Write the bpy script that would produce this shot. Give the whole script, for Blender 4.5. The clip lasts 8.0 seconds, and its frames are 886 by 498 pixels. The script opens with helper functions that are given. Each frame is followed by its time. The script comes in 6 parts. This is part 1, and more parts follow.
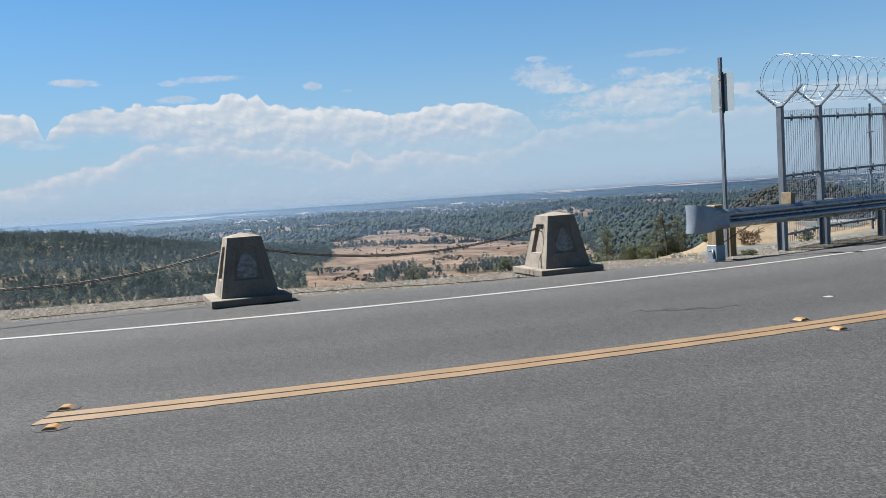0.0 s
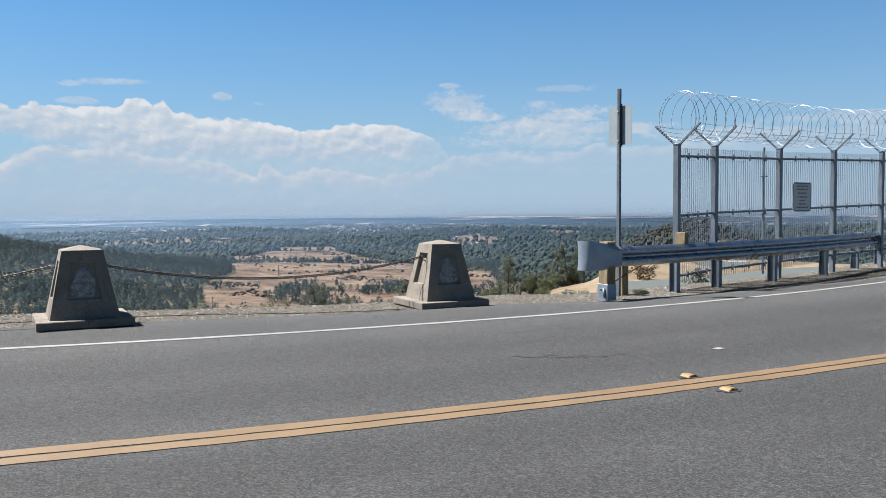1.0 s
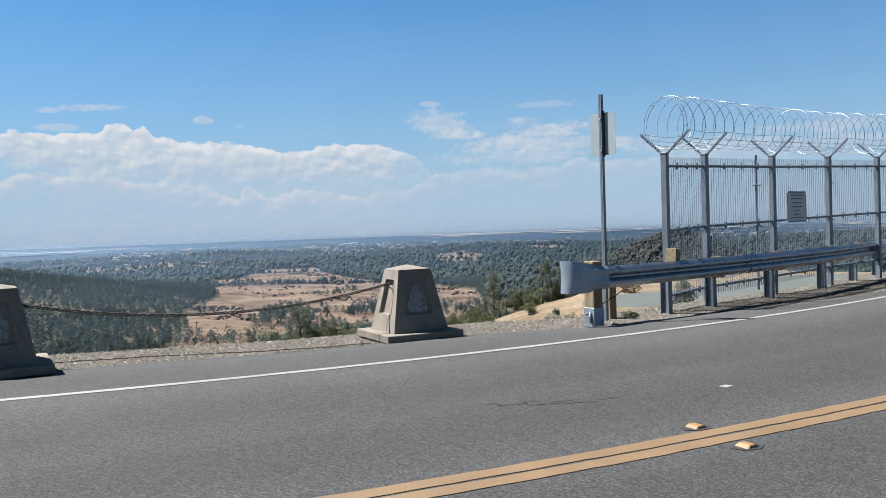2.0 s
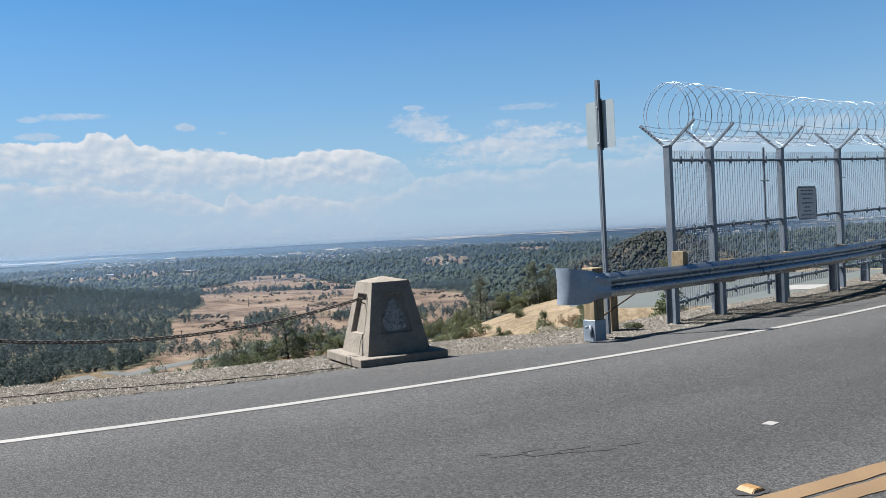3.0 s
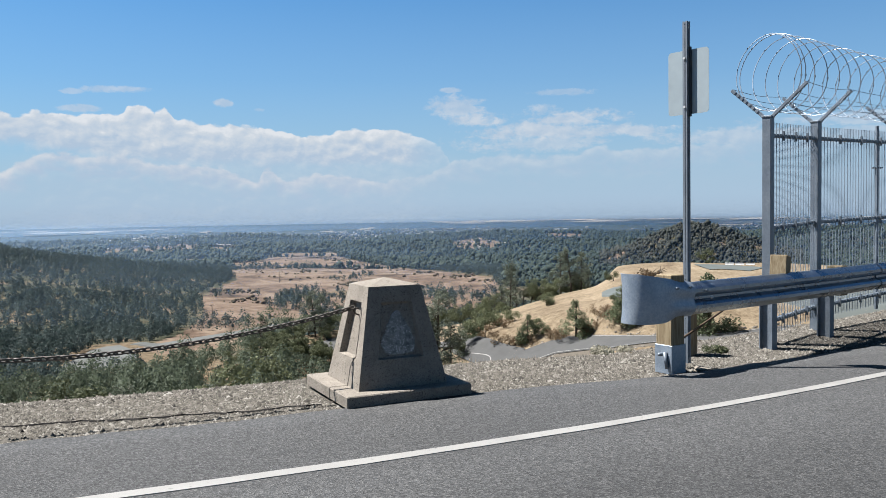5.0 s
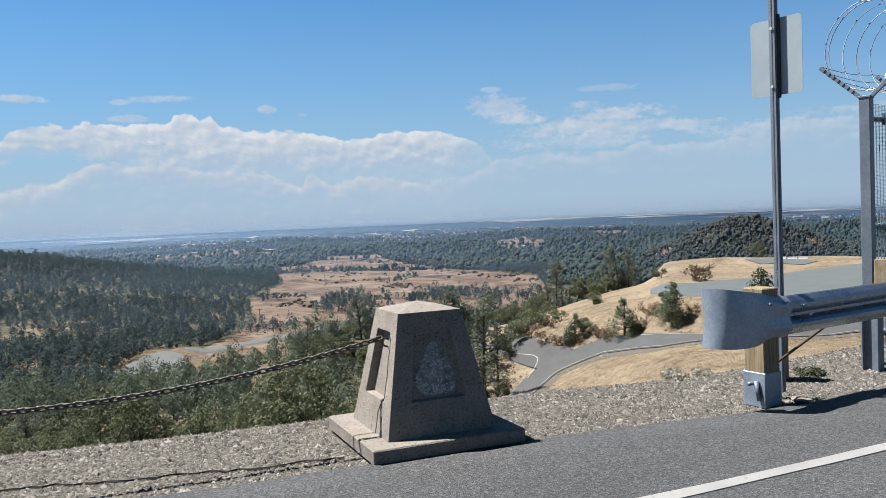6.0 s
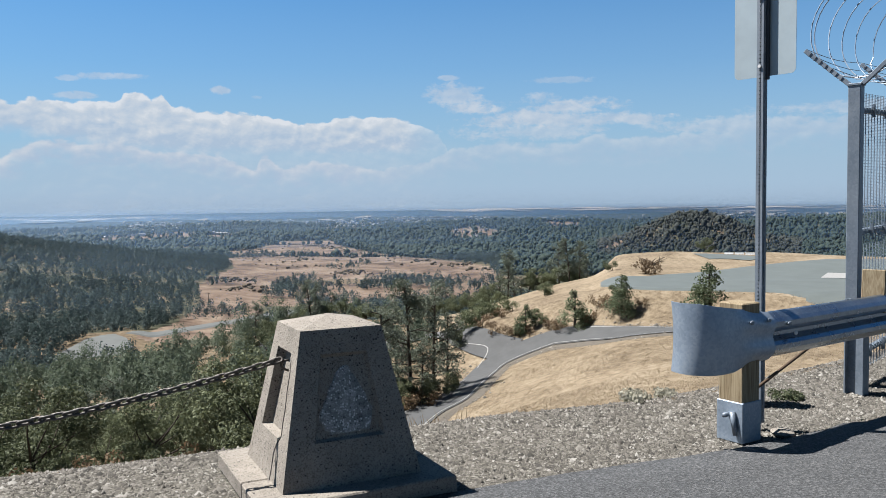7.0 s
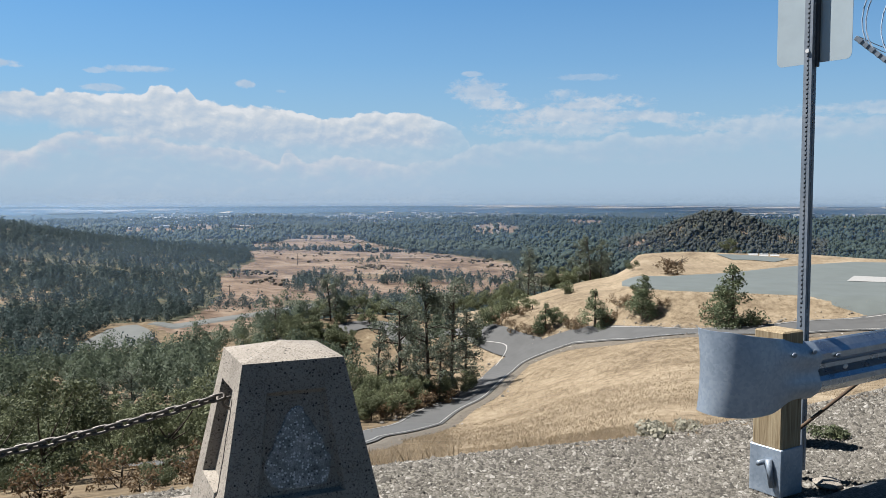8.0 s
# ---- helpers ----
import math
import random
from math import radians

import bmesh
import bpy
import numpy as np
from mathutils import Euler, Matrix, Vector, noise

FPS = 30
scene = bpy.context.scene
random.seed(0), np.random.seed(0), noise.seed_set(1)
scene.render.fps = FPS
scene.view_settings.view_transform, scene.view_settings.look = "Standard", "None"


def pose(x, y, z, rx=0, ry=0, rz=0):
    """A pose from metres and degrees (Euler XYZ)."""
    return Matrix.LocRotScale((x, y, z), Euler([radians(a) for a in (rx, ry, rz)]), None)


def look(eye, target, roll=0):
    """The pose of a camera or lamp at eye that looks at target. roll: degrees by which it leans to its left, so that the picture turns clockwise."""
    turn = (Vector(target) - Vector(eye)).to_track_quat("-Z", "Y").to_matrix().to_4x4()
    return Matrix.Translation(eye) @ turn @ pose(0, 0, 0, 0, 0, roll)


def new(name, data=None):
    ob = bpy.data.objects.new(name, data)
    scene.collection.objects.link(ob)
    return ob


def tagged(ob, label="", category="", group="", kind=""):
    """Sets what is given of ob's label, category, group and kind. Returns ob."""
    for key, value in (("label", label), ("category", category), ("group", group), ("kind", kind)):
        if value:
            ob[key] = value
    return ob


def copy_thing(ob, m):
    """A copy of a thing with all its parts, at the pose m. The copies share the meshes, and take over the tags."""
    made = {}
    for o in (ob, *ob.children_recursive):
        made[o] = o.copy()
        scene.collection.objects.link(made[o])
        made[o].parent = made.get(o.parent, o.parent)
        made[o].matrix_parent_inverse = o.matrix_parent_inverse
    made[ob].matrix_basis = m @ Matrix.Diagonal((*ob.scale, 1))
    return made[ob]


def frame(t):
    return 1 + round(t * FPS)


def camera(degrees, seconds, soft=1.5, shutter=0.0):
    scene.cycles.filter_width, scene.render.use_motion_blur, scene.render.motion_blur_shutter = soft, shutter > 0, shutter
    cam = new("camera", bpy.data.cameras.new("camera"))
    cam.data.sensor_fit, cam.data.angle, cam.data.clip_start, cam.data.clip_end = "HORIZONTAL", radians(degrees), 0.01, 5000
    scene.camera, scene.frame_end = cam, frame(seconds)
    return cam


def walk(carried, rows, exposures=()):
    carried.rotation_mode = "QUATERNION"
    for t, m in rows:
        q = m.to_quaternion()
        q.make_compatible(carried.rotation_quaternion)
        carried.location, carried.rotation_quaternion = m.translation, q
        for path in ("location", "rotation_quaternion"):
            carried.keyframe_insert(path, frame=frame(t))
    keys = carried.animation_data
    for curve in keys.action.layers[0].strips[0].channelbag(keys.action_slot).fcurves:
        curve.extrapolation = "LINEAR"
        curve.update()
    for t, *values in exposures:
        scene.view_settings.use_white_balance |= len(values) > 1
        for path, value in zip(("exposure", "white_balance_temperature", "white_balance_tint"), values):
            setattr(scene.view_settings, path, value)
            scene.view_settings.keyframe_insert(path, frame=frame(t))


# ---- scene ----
cam = camera(56.2, 8.0, soft=0.5)
PATH = [
    (0, (0.276, 0.267, 1.347), (0.221, 2.261, 1.204), -3.7),
    (0.5, (0.445, 0.781, 1.353), (0.517, 2.778, 1.259), -1.2),
    (1, (0.679, 1.266, 1.347), (0.854, 3.256, 1.249), -0.4),
    (1.5, (0.908, 1.836, 1.359), (1.037, 3.83, 1.282), -1.0),
    (1.7, (0.943, 2.049, 1.372), (1.14, 4.039, 1.302), -1.2),
    (2.8, (1.189, 3.502, 1.393), (1.406, 5.49, 1.368), -3.0),
    (3, (1.217, 3.752, 1.397), (1.464, 5.736, 1.348), -2.9),
    (3.5, (1.326, 4.469, 1.393), (1.527, 6.458, 1.333), -3.4),
    (4, (1.417, 5.162, 1.396), (1.593, 7.153, 1.345), -1.7),
    (4.5, (1.517, 5.769, 1.397), (1.727, 7.756, 1.309), -0.5),
    (6, (1.69, 7.519, 1.481), (1.754, 9.516, 1.397), -2.3),
    (6.5, (1.783, 8.083, 1.483), (1.929, 10.074, 1.37), -1.4),
    (7, (1.92, 8.607, 1.507), (2.095, 10.596, 1.391), -0.8),
    (7.5, (2.065, 9.085, 1.512), (2.147, 11.079, 1.37), -1.3),
    (8, (2.185, 9.397, 1.551), (2.309, 11.389, 1.426), -0.0),
]
walk(cam, [(t, look(eye, target, roll)) for t, eye, target, roll in PATH], exposures=[(0.0, 1.57, 6500, 10), (1.5, 1.57, 6500, 10), (3.0, 1.58, 6450, 10), (4.7, 1.58, 6450, 10), (6.0, 1.52, 6420, 10), (6.9, 1.51, 6350, 10), (7.5, 1.51, 6450, 10), (8.0, 1.53, 6480, 10)])

# ---- light: clear midday sun, hazy blue sky with distant cumulus ----
SUN = Vector((-0.57, 0.235, 1.0)).normalized()
sun = new("sun", bpy.data.lights.new("sun", "SUN"))
sun.data.energy, sun.data.angle, sun.data.color = 5.0, radians(0.53), (1.0, 0.965, 0.92)
sun.matrix_world = look((0, 0, 40), Vector((0, 0, 40)) - SUN)


class Nodes:
    """A small builder for node trees."""

    def __init__(self, tree):
        self.tree, self.nodes, self.links = tree, tree.nodes, tree.links
        self.nodes.clear()

    def add(self, kind, **wires):
        node = self.nodes.new(kind)
        for key, value in wires.items():
            self.plug(node, key, value)
        return node

    def plug(self, node, key, value):
        sockets = [s for s in node.inputs if s.enabled]
        if key.startswith("i") and key[1:].isdigit():
            socket = node.inputs[int(key[1:])]
        else:
            wanted = key.replace("_", " ").lower()
            socket = next(s for s in sockets if s.name.lower() == wanted)
        if isinstance(value, bpy.types.NodeSocket):
            self.links.new(value, socket)
        else:
            socket.default_value = value

    def math(self, op, a, b=0.0, c=0.0, clamp=False):
        n = self.add("ShaderNodeMath", i0=a, i1=b, i2=c)
        n.operation, n.use_clamp = op, clamp
        return n.outputs[0]

    def vec(self, op, a, b=(0, 0, 0)):
        n = self.add("ShaderNodeVectorMath", i0=a, i1=b)
        n.operation = op
        return n.outputs[0]

    def noise(self, vector, scale, detail=4.0, rough=0.55, warp=0.0):
        n = self.add("ShaderNodeTexNoise", vector=vector, scale=scale, detail=detail, roughness=rough, distortion=warp)
        return n.outputs[0]

    def voronoi(self, vector, scale, feature="F1", out=0, rand=1.0):
        n = self.add("ShaderNodeTexVoronoi", vector=vector, scale=scale, randomness=rand)
        n.feature = feature
        return n.outputs[out]

    def smooth(self, value, low, high, a=0.0, b=1.0):
        n = self.add("ShaderNodeMapRange", i0=value, i1=low, i2=high, i3=a, i4=b)
        n.interpolation_type = "SMOOTHSTEP"
        return n.outputs[0]

    def ramp(self, value, stops, mode="LINEAR"):
        n = self.add("ShaderNodeValToRGB", i0=value)
        n.color_ramp.interpolation = mode
        el = n.color_ramp.elements
        while len(el) < len(stops):
            el.new(0.5)
        for e, (at, col) in zip(el, stops):
            e.position = at
            e.color = (*col, 1) if isinstance(col, tuple) else (col, col, col, 1)
        return n.outputs[0]

    def mix(self, fac, a, b, blend="MIX"):
        n = self.add("ShaderNodeMix")
        n.data_type, n.blend_type = "RGBA", blend
        self.plug(n, "i0", fac)
        self.plug(n, "i6", a)
        self.plug(n, "i7", b)
        return n.outputs[2]


def rgb(r, g, b):
    return (r, g, b, 1.0)


def make_world():
    world = bpy.data.worlds.new("sky")
    scene.world = world
    world.use_nodes = True
    g = Nodes(world.node_tree)
    sky = g.add("ShaderNodeTexSky")
    sky.sky_type, sky.sun_disc = "NISHITA", False
    sky.sun_elevation, sky.sun_rotation = math.asin(SUN.z), math.atan2(SUN.x, SUN.y)
    sky.altitude, sky.air_density, sky.dust_density, sky.ozone_density = 280.0, 1.0, 0.6, 2.0
    way = g.vec("NORMALIZE", g.add("ShaderNodeTexCoord").outputs["Generated"])
    parts = g.add("ShaderNodeSeparateXYZ", i0=way).outputs
    deg = 180 / math.pi
    az = g.math("MULTIPLY", g.math("ARCTAN2", parts[0], parts[1]), deg)
    el = g.math("MULTIPLY", g.math("ARCSINE", parts[2]), deg)
    flat = g.add("ShaderNodeCombineXYZ", i0=az, i1=g.math("MULTIPLY", el, 1.5), i2=0.0).outputs[0]
    # puffy outline: soft round billows over a gentle noise
    billow = g.noise(flat, 0.62, 5.0, 0.52, 0.2)
    toward_sun = g.noise(g.vec("ADD", flat, (-0.25, 0.45, 0.0)), 0.62, 5.0, 0.52, 0.2)
    swirl = g.vec("ADD", flat, g.add("ShaderNodeCombineXYZ", i0=billow, i1=toward_sun, i2=0.0).outputs[0])
    puff = g.math("SUBTRACT", 0.5, g.voronoi(swirl, 1.3))
    ragged = g.math("ADD", g.math("MULTIPLY", g.math("SUBTRACT", billow, 0.5), 0.85), g.math("MULTIPLY", puff, 0.34))
    relief = g.math("MULTIPLY", g.math("SUBTRACT", billow, toward_sun), 2.4)
    along = g.math("DIVIDE", g.math("ADD", az, 40.0), 80.0)

    def profile(keys):
        return g.math("MULTIPLY", g.ramp(along, [((a + 40) / 80, e / 10) for a, e in keys]), 10.0)

    # the tall bank of cumulus: its top and its base by bearing, in degrees
    top = profile([(-40, 5.8), (-29, 6.2), (-27.2, 6.1), (-26.6, 4.6), (-26.2, 5.2), (-25.4, 6.02), (-24.1, 6.44), (-22.9, 6.52), (-22.3, 6.3), (-21.1, 6.6), (-19.4, 6.5), (-16.1, 6.62), (-15.6, 7.05), (-14.8, 7.25), (-14.3, 6.9), (-13.9, 6.5), (-13.6, 7.1), (-13.2, 6.9),
                   (-12.8, 6.38), (-10.9, 6.1), (-8.0, 6.02), (-5.8, 5.62), (-4.9, 5.25), (-3.5, 5.35), (-2.0, 5.68), (0.3, 5.9), (2.2, 5.6), (4.2, 4.9), (5.2, 4.2), (5.7, 2.6), (40, 2.5)])
    base = profile([(-40, 4.2), (-29, 4.6), (-27.5, 4.5), (-25.5, 4.85), (-22.5, 4.9), (-20.9, 4.55), (-19.3, 4.35), (-16.3, 3.9), (-12.8, 3.6), (-9.2, 3.6), (-5.8, 3.6), (-3.5, 3.5), (0.3, 3.55), (5.2, 3.5), (40, 3.5)])
    depth = g.math("ADD", g.math("ADD", g.math("SUBTRACT", top, el), 0.06), g.math("MULTIPLY", ragged, 0.8))
    over = g.math("ADD", g.math("SUBTRACT", el, base), g.math("MULTIPLY", ragged, 1.0))
    bank = g.math("MULTIPLY", g.math("MULTIPLY", g.smooth(depth, 0.0, 0.16), g.smooth(over, -0.65, 0.45)), g.smooth(az, 5.4, 1.6, 0.35, 1.0))
    # the lower row, fading into the haze below
    low_top = profile([(-40, 2.4), (-29.2, 1.9), (-26.1, 2.4), (-25.4, 2.8), (-23.4, 3.05), (-22.5, 3.25), (-21.2, 4.1), (-19.3, 4.42), (-18.4, 4.0), (-16.3, 4.05), (-13.1, 3.66), (-11.0, 3.5), (-9.2, 3.1), (-7.6, 2.45), (-7.2, 3.15), (-6.6, 3.25), (-6.1, 2.6),
                       (-5.0, 2.6), (-3.5, 3.0), (-2.4, 2.85), (0.3, 2.5), (3.0, 2.6), (5.6, 3.6), (8.2, 3.9), (9.3, 4.35), (9.9, 4.0), (14.1, 3.9), (15.4, 4.45), (17.8, 4.1), (22.7, 4.4), (25.1, 4.75), (40, 5.2)])
    low_depth = g.math("ADD", g.math("SUBTRACT", low_top, el), g.math("MULTIPLY", ragged, 1.15))
    low = g.math("MULTIPLY", g.smooth(low_depth, -0.02, 0.34), g.smooth(g.math("ADD", low_depth, g.math("MULTIPLY", ragged, 1.2)), 2.3, 0.2, 0.08, 0.92))
    low = g.math("MULTIPLY", low, g.smooth(az, 4.0, -3.0, 0.55, 1.0))
    # thin sheets and streaks, drawn out level
    streak_at = g.add("ShaderNodeCombineXYZ", i0=g.math("MULTIPLY", az, 0.30), i1=g.math("MULTIPLY", g.math("ADD", el, g.math("MULTIPLY", az, 0.04)), 1.15), i2=3.0).outputs[0]
    wool = g.math("SUBTRACT", g.noise(flat, 2.0, 4.0, 0.6, 0.3), 0.5)
    streak = g.math("SUBTRACT", g.noise(streak_at, 0.9, 6.0, 0.58, 0.35), 0.5)
    # pale veil between the bank and the row below it
    under = g.math("MULTIPLY", g.math("MULTIPLY", g.smooth(el, 4.5, 3.3, 0.0, 0.26), g.smooth(az, 8.0, 1.0)), g.smooth(az, -24.0, -18.5))
    cover = g.math("MAXIMUM", low, under)
    # loose patches and cloudlets: bearing, height, half width, half height, thickness
    for a0, e0, ra, re, thick in ((6.0, 7.25, 1.9, 0.75, 0.62), (7.6, 6.2, 2.2, 0.60, 0.72), (10.0, 5.35, 4.0, 0.75, 0.74), (14.0, 6.25, 3.2, 0.60, 0.72), (11.8, 6.8, 2.0, 0.45, 0.50), (14.8, 5.3, 6.4, 0.55, 0.66), (11.5, 4.7, 6.0, 0.7, 0.52), (24.5, 4.7, 6.5, 0.55, 0.52), (30.0, 5.4, 5.0, 0.45, 0.45),
                                  (13.4, 8.0, 2.2, 0.24, 0.36), (-24.4, 8.05, 1.5, 0.26, 0.72), (-18.9, 7.95, 0.6, 0.16, 0.42), (-16.3, 8.15, 1.9, 0.24, 0.50), (-9.7, 7.44, 0.6, 0.30, 0.62), (-7.4, 7.02, 0.4, 0.15, 0.35), (-18.5, 6.88, 1.3, 0.24, 0.55), (5.5, 8.3, 0.7, 0.18, 0.50), (-28.2, 5.0, 1.4, 0.35, 0.5), (-26.6, 4.2, 1.6, 0.25, 0.4)):
        u = g.math("DIVIDE", g.math("SUBTRACT", az, a0), ra)
        v = g.math("DIVIDE", g.math("SUBTRACT", el, e0), re)
        r = g.math("ADD", g.math("MULTIPLY", u, u), g.math("MULTIPLY", v, v))
        let = g.smooth(g.math("ADD", g.math("SUBTRACT", 1.0, r), g.math("ADD", g.math("MULTIPLY", streak, 4.0), g.math("ADD", g.math("MULTIPLY", wool, 2.2), g.math("MULTIPLY", ragged, 0.8)))), -0.25, 1.0, 0.0, thick)
        cover = g.math("MAXIMUM", cover, let)
    # lit tops, grey-blue bellies
    lit = g.math("ADD", g.smooth(depth, 0.85, 0.05, 0.0, 0.42), g.math("ADD", g.smooth(over, 0.0, 1.9, 0.10, 0.52), relief))
    puffs = g.ramp(lit, [(0.0, (5.0, 6.15, 7.6)), (0.35, (6.0, 6.85, 7.9)), (0.7, (7.1, 7.6, 8.2)), (1.0, (8.6, 8.8, 9.1))])
    low_lit = g.math("ADD", g.smooth(low_depth, 1.3, 0.1, 0.10, 0.62), g.math("MULTIPLY", relief, 1.0))
    veil = g.ramp(low_lit, [(0.0, (5.0, 6.1, 7.6)), (0.4, (5.75, 6.6, 7.75)), (1.0, (7.5, 7.8, 8.3))])
    blue = g.mix(1.0, sky.outputs[0], rgb(0.365, 0.97, 1.385), "MULTIPLY")
    blue = g.mix(1.0, blue, g.ramp(g.math("DIVIDE", el, 90.0), [(0.2, 1.0), (0.5, 0.50), (0.8, 0.30)]), "MULTIPLY")
    haze = g.ramp(g.math("DIVIDE", el, 20.0), [(0.0, 1.0), (0.12, 0.90), (0.25, 0.66), (0.45, 0.38), (0.75, 0.14), (1.0, 0.04)])
    # haze lies over the valley; the unseen sky behind is dimmed to weaken fill light
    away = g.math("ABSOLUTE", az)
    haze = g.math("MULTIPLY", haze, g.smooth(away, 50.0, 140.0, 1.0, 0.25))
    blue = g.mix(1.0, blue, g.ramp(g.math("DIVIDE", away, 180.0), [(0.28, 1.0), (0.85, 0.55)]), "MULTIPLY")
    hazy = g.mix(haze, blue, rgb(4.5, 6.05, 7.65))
    hazy = g.mix(g.math("MULTIPLY", g.smooth(el, 1.2, -0.6), 0.6), hazy, rgb(3.95, 5.15, 6.55))
    colour = g.mix(cover, hazy, veil)
    colour = g.mix(g.math("MULTIPLY", bank, 0.92), colour, puffs)
    back = g.add("ShaderNodeBackground", color=colour, strength=0.0307)
    out = g.add("ShaderNodeOutputWorld")
    g.links.new(back.outputs[0], out.inputs[0])


make_world()

# ---- materials ----
def material(name):
    m = bpy.data.materials.new(name)
    m.use_nodes = True
    return m, Nodes(m.node_tree)


def finish(g, colour, rough=0.8, metal=0.0, height=None, bump=0.3, dist=0.01, spec=0.4):
    b = g.add("ShaderNodeBsdfPrincipled", base_color=colour, roughness=rough, metallic=metal)
    g.plug(b, "Specular IOR Level", spec)
    if height is not None:
        n = g.add("ShaderNodeBump", strength=bump, distance=dist, height=height)
        g.links.new(n.outputs[0], b.inputs["Normal"])
    out = g.add("ShaderNodeOutputMaterial")
    g.links.new(b.outputs[0], out.inputs[0])


def here(g):
    return g.add("ShaderNodeNewGeometry").outputs["Position"]


def local(g):
    return g.add("ShaderNodeTexCoord").outputs["Object"]


def mat_asphalt():
    m, g = material("asphalt")
    p = here(g)
    grit = g.voronoi(p, 110.0, out=1)
    speck = g.noise(p, 160.0, 2.0, 0.6)
    grey = g.add("ShaderNodeSeparateColor", i0=grit).outputs[0]
    tone = g.math("ADD", g.math("MULTIPLY", grey, 0.5), g.math("MULTIPLY", speck, 0.5))
    base = g.ramp(tone, [(0.18, (0.014, 0.0145, 0.015)), (0.42, (0.037, 0.038, 0.039)), (0.66, (0.065, 0.066, 0.067)), (0.80, (0.115, 0.115, 0.114)), (0.90, (0.190, 0.188, 0.182))])
    parts = g.add("ShaderNodeSeparateXYZ", i0=p).outputs
    # wheel paths run along the bend of the road
    x = parts[0]
    bend = g.math("ADD", g.math("MULTIPLY", x, 0.29), g.math("MULTIPLY", g.math("MULTIPLY", x, x), 0.0140))
    across = g.math("SUBTRACT", parts[1], bend)
    lane = g.add("ShaderNodeCombineXYZ", i0=g.math("MULTIPLY", x, 0.06), i1=across, i2=0.0).outputs[0]
    bands = g.noise(lane, 0.75, 3.0, 0.5)
    blot = g.noise(p, 0.55, 5.0, 0.6)
    wear = g.math("ADD", g.math("MULTIPLY", g.math("SUBTRACT", bands, 0.5), 0.9), g.math("MULTIPLY", g.math("SUBTRACT", blot, 0.5), 0.5))
    from_centre = g.math("SUBTRACT", across, 6.48)
    tyre = g.math("MULTIPLY", g.smooth(from_centre, 0.1, 0.9), g.smooth(from_centre, 3.5, 2.3))
    wear = g.math("SUBTRACT", wear, g.math("MULTIPLY", tyre, 0.22))
    wear = g.math("ADD", wear, g.smooth(from_centre, 3.0, 4.6, 0.0, 0.12))
    streak = g.math("MULTIPLY", g.smooth(from_centre, 1.5, 2.5), g.smooth(from_centre, 3.9, 3.0))
    wear = g.math("SUBTRACT", wear, g.math("MULTIPLY", streak, 0.06))
    # the near lane is darker
    wear = g.math("SUBTRACT", wear, g.smooth(from_centre, 0.6, -0.6, 0.0, 0.27))
    col = g.mix(1.0, base, g.ramp(g.math("ADD", wear, 0.5), [(0.2, 0.72), (0.5, 0.95), (0.8, 1.18)]), "MULTIPLY")
    stain = g.smooth(g.noise(lane, 3.2, 3.0, 0.6, 0.6), 0.70, 0.76)
    col = g.mix(g.math("MULTIPLY", stain, 0.45), col, rgb(0.033, 0.033, 0.033))
    height = g.math("ADD", g.math("MULTIPLY", g.voronoi(p, 110.0), 0.7), g.math("MULTIPLY", speck, 0.4))
    finish(g, col, 0.88, 0.0, height, 0.8, 0.008, 0.25)
    return m


def mat_paint(name, colour, worn):
    m, g = material(name)
    p = here(g)
    n = g.noise(p, 28.0, 5.0, 0.65)
    big = g.noise(p, 2.2, 3.0, 0.5)
    chip = g.smooth(g.math("ADD", n, g.math("MULTIPLY", big, 0.35)), 0.78, 0.90)
    dirt = g.ramp(big, [(0.3, 0.82), (0.7, 1.05)])
    col = g.mix(1.0, rgb(*colour), dirt, "MULTIPLY")
    col = g.mix(g.math("MULTIPLY", chip, worn), col, rgb(0.080, 0.077, 0.075))
    finish(g, col, 0.62, 0.0, g.math("ADD", g.voronoi(p, 110.0), g.math("MULTIPLY", chip, -0.5)), 0.35, 0.005)
    return m


